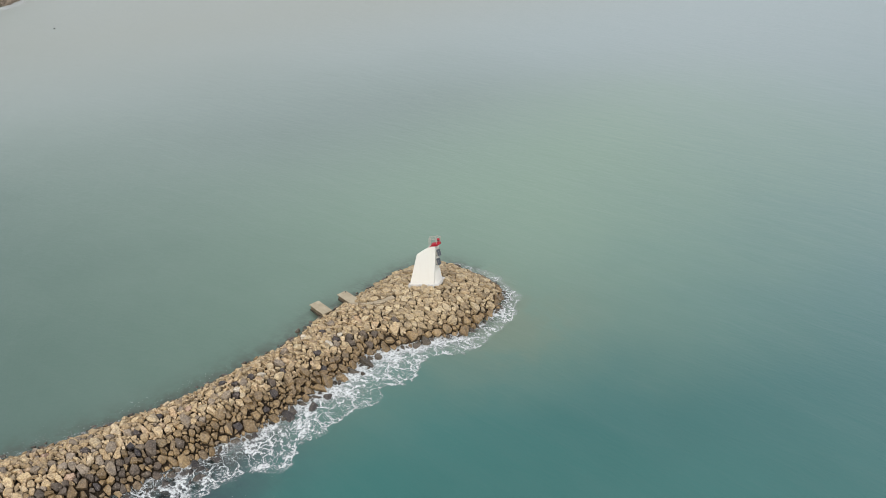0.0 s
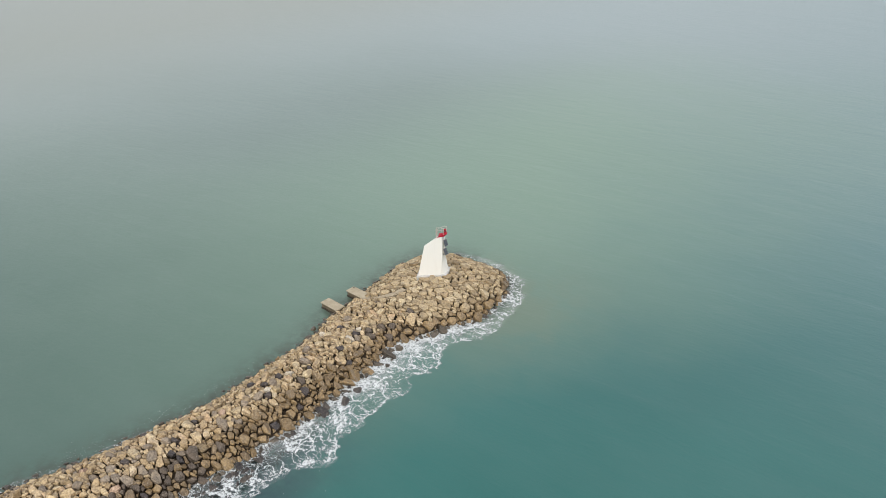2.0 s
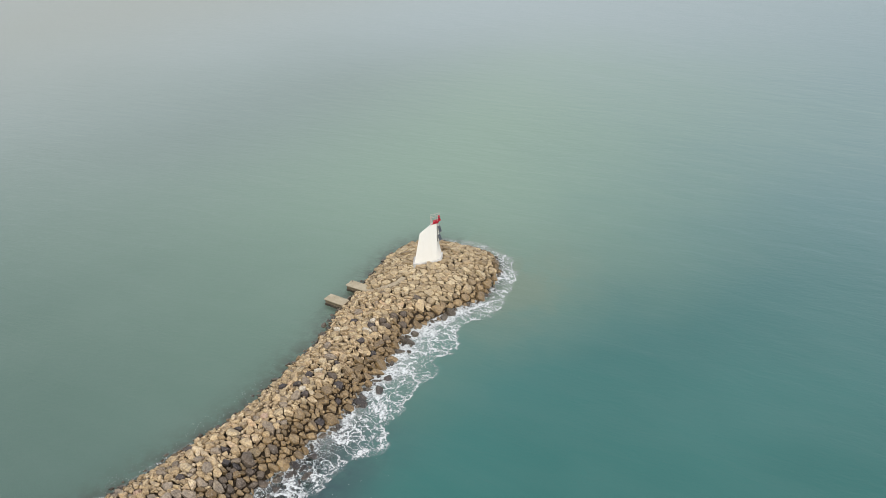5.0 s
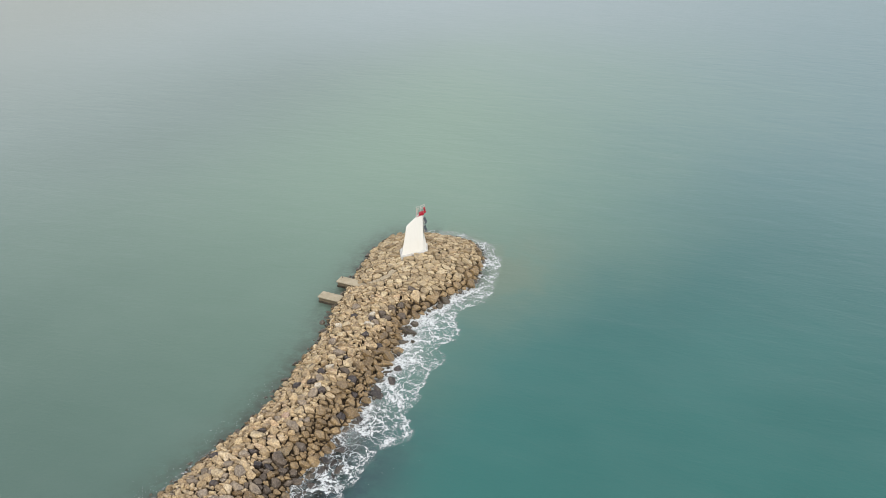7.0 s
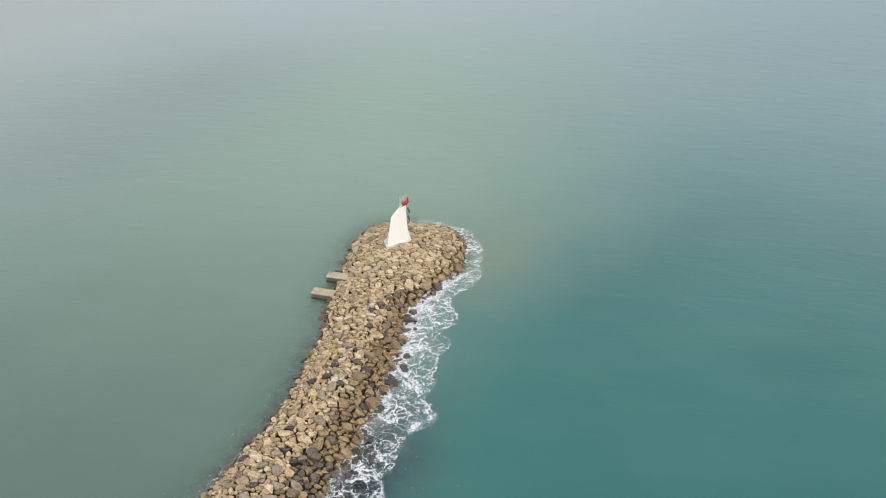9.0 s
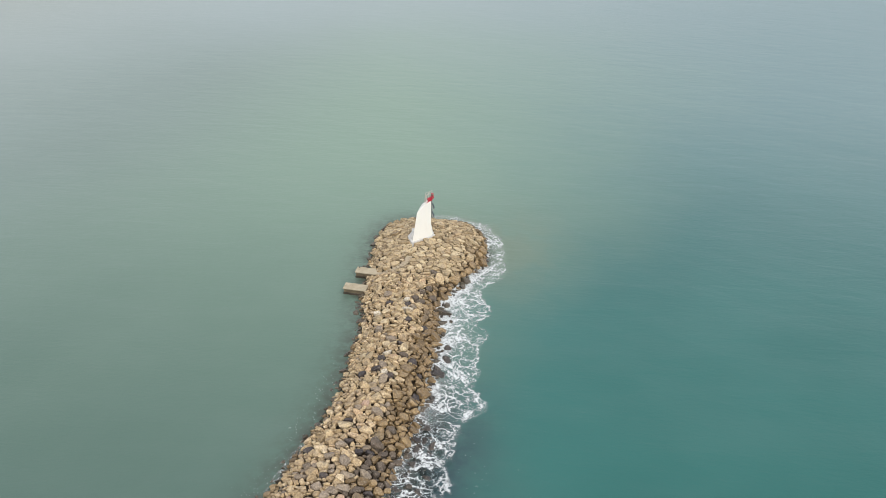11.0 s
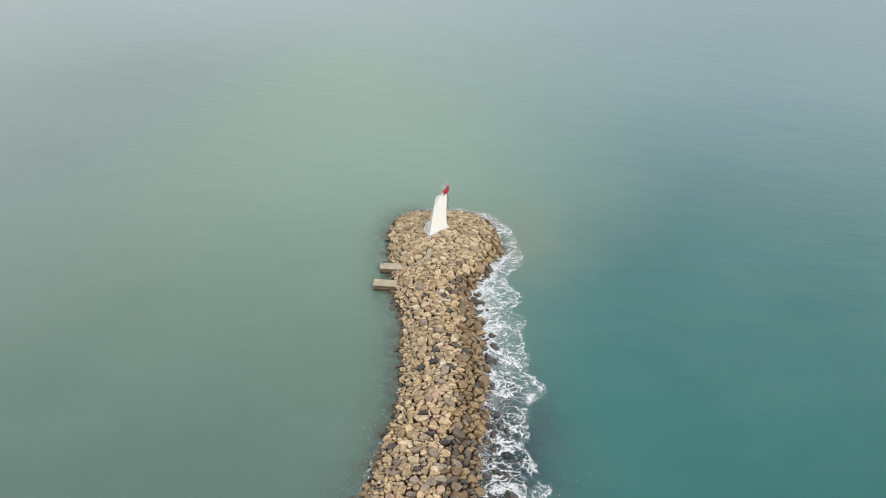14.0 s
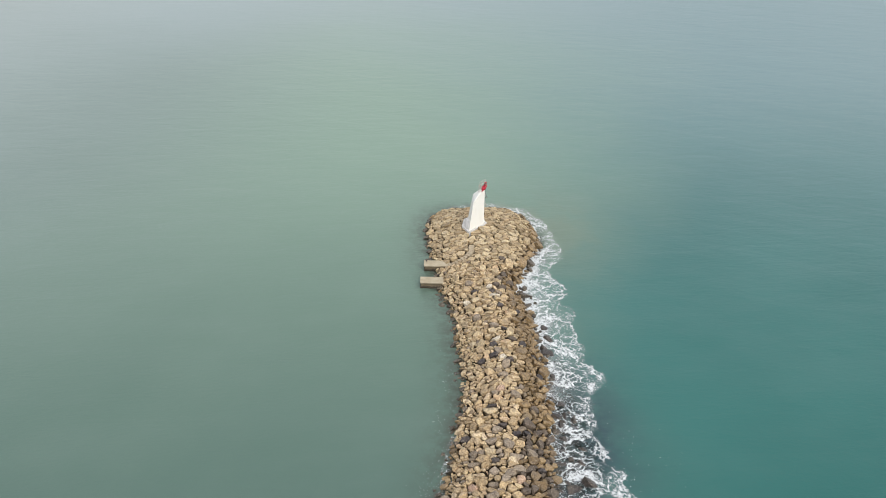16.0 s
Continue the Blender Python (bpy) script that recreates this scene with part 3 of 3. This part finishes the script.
def stone_mesh(poly, r, rnd, loose):
    """Vertices and faces of one quarry block over a cell: a hull of four uneven rings, flat and tight on the
    head, rounder, tilted and piled over its neighbours where it lies loose."""
    cut = []
    for (px, py), (qx, qy) in zip(poly, poly[1:] + poly[:1]):
        if math.hypot(qx - px, qy - py) < 0.34 * r and len(poly) > 4:
            cut.append(((px + qx) / 2, (py + qy) / 2))
            continue
        for t in (0.06 + 0.12 * rnd.random() * loose, 0.94 - 0.12 * rnd.random() * loose):
            p = (px + t * (qx - px), py + t * (qy - py))
            if not cut or math.hypot(p[0] - cut[-1][0], p[1] - cut[-1][1]) > 0.12 * r:
                cut.append(p)
    n = len(cut)
    cx, cy = sum(p[0] for p in cut) / n, sum(p[1] for p in cut) / n
    size = math.sqrt(abs(sum(p[0] * q[1] - q[0] * p[1] for p, q in zip(cut, cut[1:] + cut[:1]))) / 2)
    p = rnd.random()
    if loose > 0.4 and p < 0.34:
        grow, lift = rnd.uniform(0.98, 1.07), rnd.uniform(0.05, 0.20) * size
    elif loose > 0.4 and p > 0.70:
        grow, lift = 0.95, rnd.uniform(-0.22, -0.06) * size
    elif loose > 0.4:
        grow, lift = 1 - (0.02 + 0.04 * rnd.random()) / max(size * 0.5, 0.1), rnd.uniform(-0.06, 0.06) * size
    else:
        grow, lift = 1 - (0.006 + 0.024 * rnd.random()) / max(size * 0.5, 0.1), rnd.uniform(-0.08, 0.08) * size
    high = size * rnd.uniform(0.22, 0.40) if loose > 0.4 else size * rnd.uniform(0.10, 0.20) + 0.035
    tx, ty = (rnd.uniform(-0.40, 0.40) * (0.3 + 0.7 * loose) for _ in range(2))
    ox, oy = (rnd.uniform(-0.6, 0.6) * size for _ in range(2))
    if loose > 0.9 and rnd.random() < 0.4:
        rings = ((0.84, -0.45 * size), (1.0, 0.0), (rnd.uniform(0.84, 0.95), 0.6 * high), (rnd.uniform(0.46, 0.74), high))
    elif loose > 0.4:
        rings = ((0.88, -0.45 * size), (1.0, rnd.uniform(0.1, 0.5) * high), (rnd.uniform(0.60, 0.88), high))
    else:
        rings = ((0.94, -0.45 * size), (1.0, 0.45 * high), (rnd.uniform(0.88, 0.98), high))
    bm = bmesh.new()
    for k0, (scale, z) in enumerate(rings):
        for px, py in cut:
            j = grow * scale * (1 + (rnd.random() - 0.5) * (0.08 + 0.16 * loose))
            x, y = (px - cx) * j, (py - cy) * j
            if k0 == len(rings) - 1:
                x, y = x + ox * (1 - scale), y + oy * (1 - scale)
            zz = z + (rnd.random() - 0.5) * 0.34 * high * (k0 > 0)
            bm.verts.new((x + cx, y + cy, zz + lift + tx * x + ty * y))
    bmesh.ops.convex_hull(bm, input=list(bm.verts))
    bmesh.ops.delete(bm, geom=[v for v in bm.verts if not v.link_faces], context="VERTS")
    bmesh.ops.dissolve_limit(bm, angle_limit=radians(7), verts=list(bm.verts), edges=list(bm.edges))
    bm.verts.index_update()
    verts = [tuple(v.co) for v in bm.verts]
    faces = [tuple(v.index for v in f.verts) for f in bm.faces]
    bm.free()
    return verts, faces


def shaded(me, sharp):
    me.polygons.foreach_set("use_smooth", [True] * len(me.polygons))
    me.set_sharp_from_angle(angle=radians(sharp))


def build_stones():
    rows, grid, cell = throw_stones()
    rnd = random.Random(11)
    head = thing("pier_head", HEAD_X, HEAD_Y, 0, "rounded pier head of closely fitted tan quarry boulders", "breakwater")
    trunk = thing("breakwater", -2, -35, 0, "curving rubble breakwater of loose tan and grey boulders", "breakwater")
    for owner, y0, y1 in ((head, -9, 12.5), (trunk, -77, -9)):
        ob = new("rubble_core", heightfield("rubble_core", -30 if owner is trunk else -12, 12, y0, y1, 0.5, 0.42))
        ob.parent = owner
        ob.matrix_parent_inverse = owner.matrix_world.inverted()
    joined, counts = {}, {head: 0, trunk: 0}
    for row in rows:
        x, y, r, kind = row
        poly = cell_of(row, grid, cell)
        if not poly:
            continue
        d = inside(x, y)
        owner = head if y > -9 else trunk
        loose = (0.2 if d > 1.0 and x < 4.5 else 0.45) if y > -8.5 else 0.75 if d < 0.3 else 1.0
        east = x > (float(np.interp(y, SY, SW)) + float(np.interp(y, SY, SE))) / 2 if y < -6 else x > 0.5
        # width of the wet band; on the east its colour carries painted shade
        wet_shade = 3.5 if (east and y < -26) else 2.7 if (east and y < -10) else 2.0 if east and y < 0 else 1.1 if east else 0.35
        if not kind:
            p = rnd.random()
            if d < -0.1 and east and y < -10 and p < 0.85:
                kind = "slate"
            elif d < (0.22 if east and owner is head else 0.10 if east else 0.05):
                kind = "weed"
            elif d < wet_shade * rnd.uniform(0.75, 1.0):
                kind = "brown" if east and y < -37 and p < 0.30 else "wet" if (east or p < 0.4) else "weed"
            elif p < (-1.0 if owner is head else 0.025 + 0.09 * max(0.0, min(1.0, (-24 - y) / 10))):
                kind = "grey"
            else:
                kind = "head" if owner is head or (p > 0.6 and y > -30) else "dry"
        look_kind = {"light": "head", "tan": "wet"}.get(kind, kind)
        verts, faces = stone_mesh(poly, r, rnd, loose)
        turn = Vector((0, 0, 1)).rotation_difference(surface_normal(x, y)).to_matrix()
        z = level(x, y) - 0.02 - (0.12 if d < 0 else 0)
        if -0.7 < d < 0 and not east and y < -5 and rnd.random() < 0.45:
            z += 0.55 * min(1.6, -d) + 0.04
        if kind == "slate":
            z += (0.55 * min(3.0, -d) + rnd.uniform(-0.24, 0.13)) * max(0.0, min(1.0, (-8 - y) / 16))
        own = d > 0.0 and (owner is head or -45.5 < y < -32) and counts[owner] < 320
        if own:
            counts[owner] += 1
            me = bpy.data.meshes.new("boulder")
            me.from_pydata([turn @ Vector(v) for v in verts], [], faces)
            me.materials.append(STONE[look_kind, False])
            shaded(me, 17)
            ob = new("boulder", me)
            ob.parent = owner
            ob.location = Vector((x, y, z)) - owner.matrix_world.translation
            if kind in ("dark", "pale", "grey", "brown", "pink"):
                ob["label"] = {"dark": "near-black basalt boulder", "pale": "pale whitish limestone boulder", "grey": "dull grey boulder",
                               "brown": "dark brown boulder", "pink": "pinkish sandstone boulder"}[kind]
        else:
            v, f = joined.setdefault((owner, look_kind), ([], []))
            base = len(v)
            v.extend(tuple(turn @ Vector(p) + Vector((x, y, z)) - owner.matrix_world.translation) for p in verts)
            f.extend(tuple(base + i for i in face) for face in faces)
    words = {"slate": "slate-grey wet stones in the surf", "dry": "tan and grey boulders", "head": "warm tan boulders", "wet": "wet brown boulders above the surf, slope shade in their colour", "grey": "dull grey boulders", "brown": "dark brown boulders", "pink": "pinkish boulders",
             "dark": "near-black boulders", "pale": "pale whitish boulders", "weed": "dark wet boulders at the waterline"}
    for (owner, kind), (v, f) in joined.items():
        me = bpy.data.meshes.new("boulder_rest")
        me.from_pydata(v, [], f)
        me.materials.append(STONE[kind, True])
        shaded(me, 17)
        ob = new("boulder_rest", me)
        ob.parent = owner
        tagged(ob, words[kind], "", "", "stuff")


# ---- lighthouse ----
S = math.sqrt(0.5)


def plan(u, d):
    """A place on the tower's plan: u along its broad face, d behind that face."""
    return (0.05 + S * u - S * d, 0.05 + S * u + S * d)


def build_lighthouse():
    z0, ztop = 2.25, 7.58
    tower = thing("lighthouse", 0, 0, 0, "white wedge-shaped harbour light tower with red top", "lighthouse")
    # body: a skewed wedge; the roof slopes from a bend up to the lantern platform
    shape = [(-0.18, -0.28, z0), (-3.2, 0.08, z0), (-1.85, 1.5, z0), (-0.25, 2.2, z0), (0.60, 0.8, z0), (-2.3, 0.2, 6.45), (-0.12, 1.9, 6.3),
             (-0.55, 0.08, ztop), (-0.3, 0.5, ztop), (0.5, 0.66, ztop), (0, 0, ztop)]
    bm = bmesh.new()
    for u, d, z in shape:
        bm.verts.new((*plan(u, d), z))
    bmesh.ops.convex_hull(bm, input=list(bm.verts))
    bmesh.ops.dissolve_limit(bm, angle_limit=radians(2), verts=list(bm.verts), edges=list(bm.edges))
    bmesh.ops.recalc_face_normals(bm, faces=bm.faces)
    part("tower_body", bevelled(bm, 0.025, 1), WHITE, tower, "", 8)
    foot = [plan(0.42, -0.46), plan(-3.46, -0.14), plan(-2.75, 1.7), plan(-0.9, 2.75), plan(0.2, 2.6), plan(1.35, 1.4)]
    part("plinth", prism(foot, 1.2, z0 + 0.02, 0.04), PLINTH_AND_SHADE, tower, "pale concrete plinth")
    # a low white buttress stands against the east side
    bm = bmesh.new()
    for u, d, z in ((-0.10, -0.2, z0), (0.40, -0.05, z0), (0.98, 0.9, z0), (0.6, 0.95, z0), (0.02, 0.05, 4.0), (0.08, 0.08, 4.0), (0.66, 0.9, 4.0), (0.58, 0.92, 4.0)):
        bm.verts.new((*plan(u, d), z))
    bmesh.ops.convex_hull(bm, input=list(bm.verts))
    bmesh.ops.recalc_face_normals(bm, faces=bm.faces)
    part("buttress", bm, WHITE, tower)
    # red platform edge
    part("platform", prism([plan(0.16, -0.05), plan(-0.52, -0.05), plan(-0.32, 0.52), plan(0.76, 0.70)], ztop - 0.02, ztop + 0.26, 0.02), RED, tower, "red painted platform slab")
    bm = bmesh.new()
    pts = [bm.verts.new((*plan(u, d), z)) for u, d, z in ((0.05, -0.04, ztop + .16), (-0.75, -0.04, ztop - .12), (-0.1, -0.04, ztop + 0.38), (0.05, -0.04, ztop + 0.38),
                                                           (0.05, 0.10, ztop + .16), (-0.75, 0.10, ztop - .12), (-0.1, 0.10, ztop + 0.38), (0.05, 0.10, ztop + 0.38))]
    bm.faces.new(pts[:4])
    bm.faces.new(pts[:3:-1])
    for i in range(4):
        j = (i + 1) % 4
        bm.faces.new((pts[i], pts[j], pts[j + 4], pts[i + 4]))
    bmesh.ops.recalc_face_normals(bm, faces=bm.faces)
    part("parapet", bevelled(bm, 0.015), RED, tower, "red painted parapet")
    lx, ly = plan(0.38, 0.24)
    zl = ztop + 0.25
    lantern = part("lantern", turned([(0.27, zl), (0.27, zl + 0.08), (0.17, zl + 0.16), (0.15, zl + 0.27), (0.19, zl + 0.30), (0.19, zl + 0.35)], 20, lx, ly), RED, tower, "red lantern housing")
    part("lens", turned([(0.13, zl + 0.35), (0.14, zl + 0.38), (0.14, zl + 0.54), (0.13, zl + 0.57)], 20, lx, ly), GLASS, lantern, "red glass lens")
    part("cap", turned([(0.18, zl + 0.57), (0.17, zl + 0.63), (0.09, zl + 0.70), (0.02, zl + 0.73)], 20, lx, ly), RED, lantern)
    # railing round the platform
    corners = [(-0.82, 0.05), (-0.62, 0.62), (0.68, 0.68), (0.14, 0.0)]
    zr = ztop + 0.1
    posts = corners + [(-0.72, 0.34), (0.06, 0.65)]
    for u, d in posts:
        x, y = plan(u, d)
        low = zr - (0.35 if u < -0.4 else 0.0)
        part("rail_post", rod((x, y, low), (x, y, zr + 0.95), 0.020), GALV, tower)
    for h in (0.5, 0.95):
        for (u, d), (u2, d2) in zip(corners, corners[1:]):
            part("rail", rod((*plan(u, d), zr + h), (*plan(u2, d2), zr + h), 0.018), GALV, tower)
    for h in (0.95, 1.30):
        part("rail", rod((*plan(-0.82, 0.05), zr + 0.95), (*plan(0.38, 0.24), zr + h), 0.016), GALV, tower)
    # ladder up the sloping roof to the platform
    ends = [(Vector((*plan(-0.56, d), zr + 0.80)), Vector((*plan(-0.66, d + 0.2), 6.9))) for d in (0.25, 0.50)]
    for a, b in ends:
        part("ladder_rail", rod(a, b, 0.028), GALV, tower)
    for i in range(5):
        t = (i + 0.5) / 5
        part("rung", rod(ends[0][0].lerp(ends[0][1], t), ends[1][0].lerp(ends[1][1], t), 0.018, 6), GALV, tower)
    # solar panels on the east side
    outw = Vector((0.99, -0.14, 0))
    side = Vector((0.14, 0.99, 0))
    for zc in (6.62, 5.36):
        c = Vector((*plan(0.30, 0.30), zc)) + outw * 0.22
        up = (Vector((0, 0, 1)) * 0.94 - outw * 0.34).normalized()
        m = Matrix((side, up, side.cross(up))).transposed().to_4x4()
        m.translation = c
        bm = box(-0.32, 0.32, -0.45, 0.45, -0.03, 0.02, 0.008)
        bmesh.ops.transform(bm, matrix=m, verts=bm.verts)
        panel = part("solar_panel", bm, GALV, tower, "dark solar panel in a metal frame")
        for i in range(2):
            for j in range(3):
                bm = box(-0.295 + 0.30 * i, -0.005 + 0.30 * i, -0.425 + 0.285 * j, -0.15 + 0.285 * j, 0.018, 0.03, 0.004)
                bmesh.ops.transform(bm, matrix=m, verts=bm.verts)
                part("cell", bm, CELLS, panel)
        for s in (-0.25, 0.25):
            p = c + side * s - up * 0.35
            part("bracket", rod(p, p - outw * 0.30 + Vector((0, 0, -0.1)), 0.025, 6), BLACK, panel)
    # added black rod stands in for the dark shading beside the panels
    p = Vector((*plan(0.06, 0.08), 0)) + outw * 0.05
    part("shade_rod", rod((p.x, p.y, 4.9), (p.x, p.y, ztop), 0.022), BLACK, tower)
    # a low side wall leans against the foot on the west
    bm = bmesh.new()
    for u, d, z in ((-2.85, 0.30, z0), (-3.0, 0.80, z0), (-2.05, 1.75, z0), (-1.75, 1.40, z0), (-2.45, 0.55, 3.35), (-2.5, 0.95, 3.3), (-2.03, 1.62, 3.3), (-1.7, 1.3, 3.35)):
        bm.verts.new((*plan(u, d), z))
    bmesh.ops.convex_hull(bm, input=list(bm.verts))
    bmesh.ops.recalc_face_normals(bm, faces=bm.faces)
    # the white wall takes the plinth grey as its west-side shade
    part("side_wall", bevelled(bm, 0.02), PLINTH_AND_SHADE, tower, "low white side wall, greyed for its shade")


build_lighthouse()


# ---- jetties and the path up to the light ----
def build_jetty(x0, x1, y0, y1, turn, label, stub=False):
    cx, cy = (x0 + x1) / 2, (y0 + y1) / 2
    hx, hy = (x1 - x0) / 2, (y1 - y0) / 2
    ob = thing("jetty", cx, cy, 0, label, "jetty", "landing jetties", "", turn)
    part("deck", box(-hx, hx, -hy, hy, 0.75, 0.89, 0.02), CONC, ob)
    part("wall", box(-hx + 0.10, hx, -hy + 0.10, hy - 0.10, 0.24, 0.747, 0.02), CONC_WALL, ob, "stained concrete wall, side shade in its colour, with a shadow joint")
    part("footing", box(-hx + 0.03, hx, -hy + 0.03, hy - 0.03, -1.2, 0.237, 0.02), CONC_DARK, ob, "dark wet footing with weed")
    if stub:
        part("bollard", turned([(0.06, 0.89), (0.06, 0.95), (0.08, 0.97), (0.08, 0.99)], 12, -hx + 0.3, hy - 0.25), BLACK, ob, "small dark mooring stub")


build_jetty(-9.05, -5.6, -8.6, -7.25, -6.0, "weathered concrete landing jetty below the path steps", True)
build_jetty(-9.85, -6.9, -12.4, -11.05, -6.0, "weathered concrete landing jetty with stained sides, shade in their colour")


def build_path():
    ob = thing("footpath", -3, -6, 0, "worn concrete path with shallow steps up to the light", "path")
    inv = ob.matrix_world.translation
    pts = [Vector((*p, 0)) for p in PATH_LINE]
    at = [0.0]
    for p, q in zip(pts, pts[1:]):
        at.append(at[-1] + (q - p).length)

    def where(s):
        return Vector((float(np.interp(s, at, [p.x for p in pts])), float(np.interp(s, at, [p.y for p in pts])), 0))

    n = 13
    for i in range(n):
        s0, s1 = at[-1] * i / n, at[-1] * (i + 1) / n
        p, q = where(s0), where(s1)
        way = (q - p).normalized()
        out = Vector((-way.y, way.x, 0))
        z = min(0.88 + 0.125 * i, 1.80)
        lo, hi = 0.36 + 0.14 * noise.noise((i * 1.7, 0.3, 0)), 0.36 + 0.14 * noise.noise((i * 1.7, 4.3, 0))
        z += 0.05 * noise.noise((i * 2.3, 9.1, 0))
        a = [p - out * lo - inv, q - out * lo * 0.96 - inv, q + out * hi - inv, p + out * hi * 0.96 - inv]
        bm = prism([(v.x, v.y) for v in a], z - 0.7, z, 0.02)
        part("step" if i < 8 else "slab", bm, PATH_CONC, ob)


build_path()


# ---- far rocky shore and a buoy ----
def build_flecks():
    """Specks of spent foam adrift off the stones."""
    rnd = random.Random(21)
    verts, faces = [], []
    drift = [(8.5, -40.0, 1.8, 3.5, 34), (6.5, -44.0, 1.5, 2.5, 26), (-9.8, -39.0, 0.5, 4.0, 110), (-11.6, -44.0, 0.6, 2.5, 100),
             (-8.3, -31.5, 0.5, 3.0, 60)]
    for cx, cy, sx, sy, count in drift:
        for _ in range(count):
            x, y = rnd.gauss(cx, sx), rnd.gauss(cy, sy)
            if inside(x, y) > -0.2:
                continue
            r, turn, long = rnd.uniform(0.012, 0.038), rnd.uniform(0, math.pi), rnd.uniform(1.0, 2.6)
            low = len(verts)
            for z, k0 in ((0.03, 1.0), (0.06, 0.6)):
                for i in range(6):
                    a = math.pi * i / 3
                    u, v = r * long * k0 * math.cos(a) * rnd.uniform(0.7, 1.2), r * k0 * math.sin(a) * rnd.uniform(0.7, 1.2)
                    verts.append((x + u * math.cos(turn) - v * math.sin(turn), y + u * math.sin(turn) + v * math.cos(turn), z))
            faces.append(tuple(low + 6 + i for i in range(6)))
            faces += [(low + i, low + (i + 1) % 6, low + 6 + (i + 1) % 6, low + 6 + i) for i in range(6)]
    me = bpy.data.meshes.new("foam_flecks")
    me.from_pydata(verts, [], faces)
    k = Mat("foam_fleck")
    me.materials.append(k.done(k.ramp(k.noise(3.0, 3), (0.3, (0.26, 0.33, 0.31)), (0.7, (0.46, 0.52, 0.50))), 0.8, 0, None, 0.2))
    tagged(new("foam_flecks", me), "small white specks of foam adrift on the water", "foam", "", "stuff")


def build_far_shore():
    rnd = random.Random(5)
    along, across = Vector((-0.812, 0.583, 0)), Vector((-0.583, -0.812, 0))
    start = Vector((-324, 57, 0))
    verts, faces = [], []
    for _ in range(900):
        s, w = rnd.uniform(-14, 110), rnd.uniform(-1, 1) ** 2 * 26
        p = start + along * s + across * (w + 1.5 + 2.0 * noise.noise((s * 0.08, 0, 0)))
        r = rnd.uniform(0.9, 2.4)
        z = 3.2 * math.tanh(w / 7)
        base = len(verts)
        poly = [(r * rnd.uniform(0.7, 1.1) * math.cos(a), r * rnd.uniform(0.7, 1.1) * math.sin(a)) for a in (math.pi * i / 3 for i in range(6))]
        v, f = stone_mesh(poly, r, rnd, 1.0)
        verts.extend((a + p.x, b + p.y, c * 1.3 + z) for a, b, c in v)
        faces.extend(tuple(base + i for i in face) for face in f)
    me = bpy.data.meshes.new("rocky_shore")
    me.from_pydata(verts, [], faces)
    me.materials.append(STONE["grey", True])
    tagged(new("rocky_shore", me), "distant brown-grey rocky shore edged with surf", "shore", "", "stuff")
    line = [start + along * s - across * 0.5 for s in np.arange(110, -16, -4.0)]
    foam_strip("foam", [(p.x, p.y) for p in line][::-1], [5, 6, 5, 6], FOAM, "white surf along the distant rocky shore")


def build_buoy():
    ob = thing("buoy", -248.8, 53.2, 0, "small dark mooring buoy afloat offshore", "buoy")
    part("float", turned([(0.05, -0.2), (0.26, -0.12), (0.32, 0.05), (0.26, 0.24), (0.08, 0.36)], 16), BLACK, ob)
    part("mast", rod((0, 0, 0.30), (0, 0, 0.75), 0.04), BLACK, ob)
    part("topmark", turned([(0.02, 0.68), (0.08, 0.73), (0.08, 0.82), (0.02, 0.86)], 12), BLACK, ob)


def build_surf_rocks():
    rnd = random.Random(3)
    for x, y, r in ((4.1, -16.5, 0.28), (3.4, -13.5, 0.34), (3.8, -15.4, 0.20), (3.3, -19.2, 0.24), (3.2, -26.3, 0.28), (3.4, -22.0, 0.18), (1.9, -40.4, 0.34)):
        poly = [(r * rnd.uniform(0.75, 1.1) * math.cos(a) * 1.3, r * rnd.uniform(0.75, 1.1) * math.sin(a)) for a in (math.pi * i / 3.5 for i in range(7))]
        v, f = stone_mesh(poly, r, rnd, 1.0)
        me = bpy.data.meshes.new("rock")
        me.from_pydata([(a, b, c * 1.4) for a, b, c in v], [], f)
        me.materials.append(STONE["weed", False])
        ob = tagged(new("rock", me), "dark wet rock awash in the surf", "rock", "rocks awash")
        ob.matrix_world = pose(x, y, 0.06, 0, 0, rnd.uniform(0, 360))


build_far_shore()
build_flecks()
build_buoy()
build_surf_rocks()
build_stones()
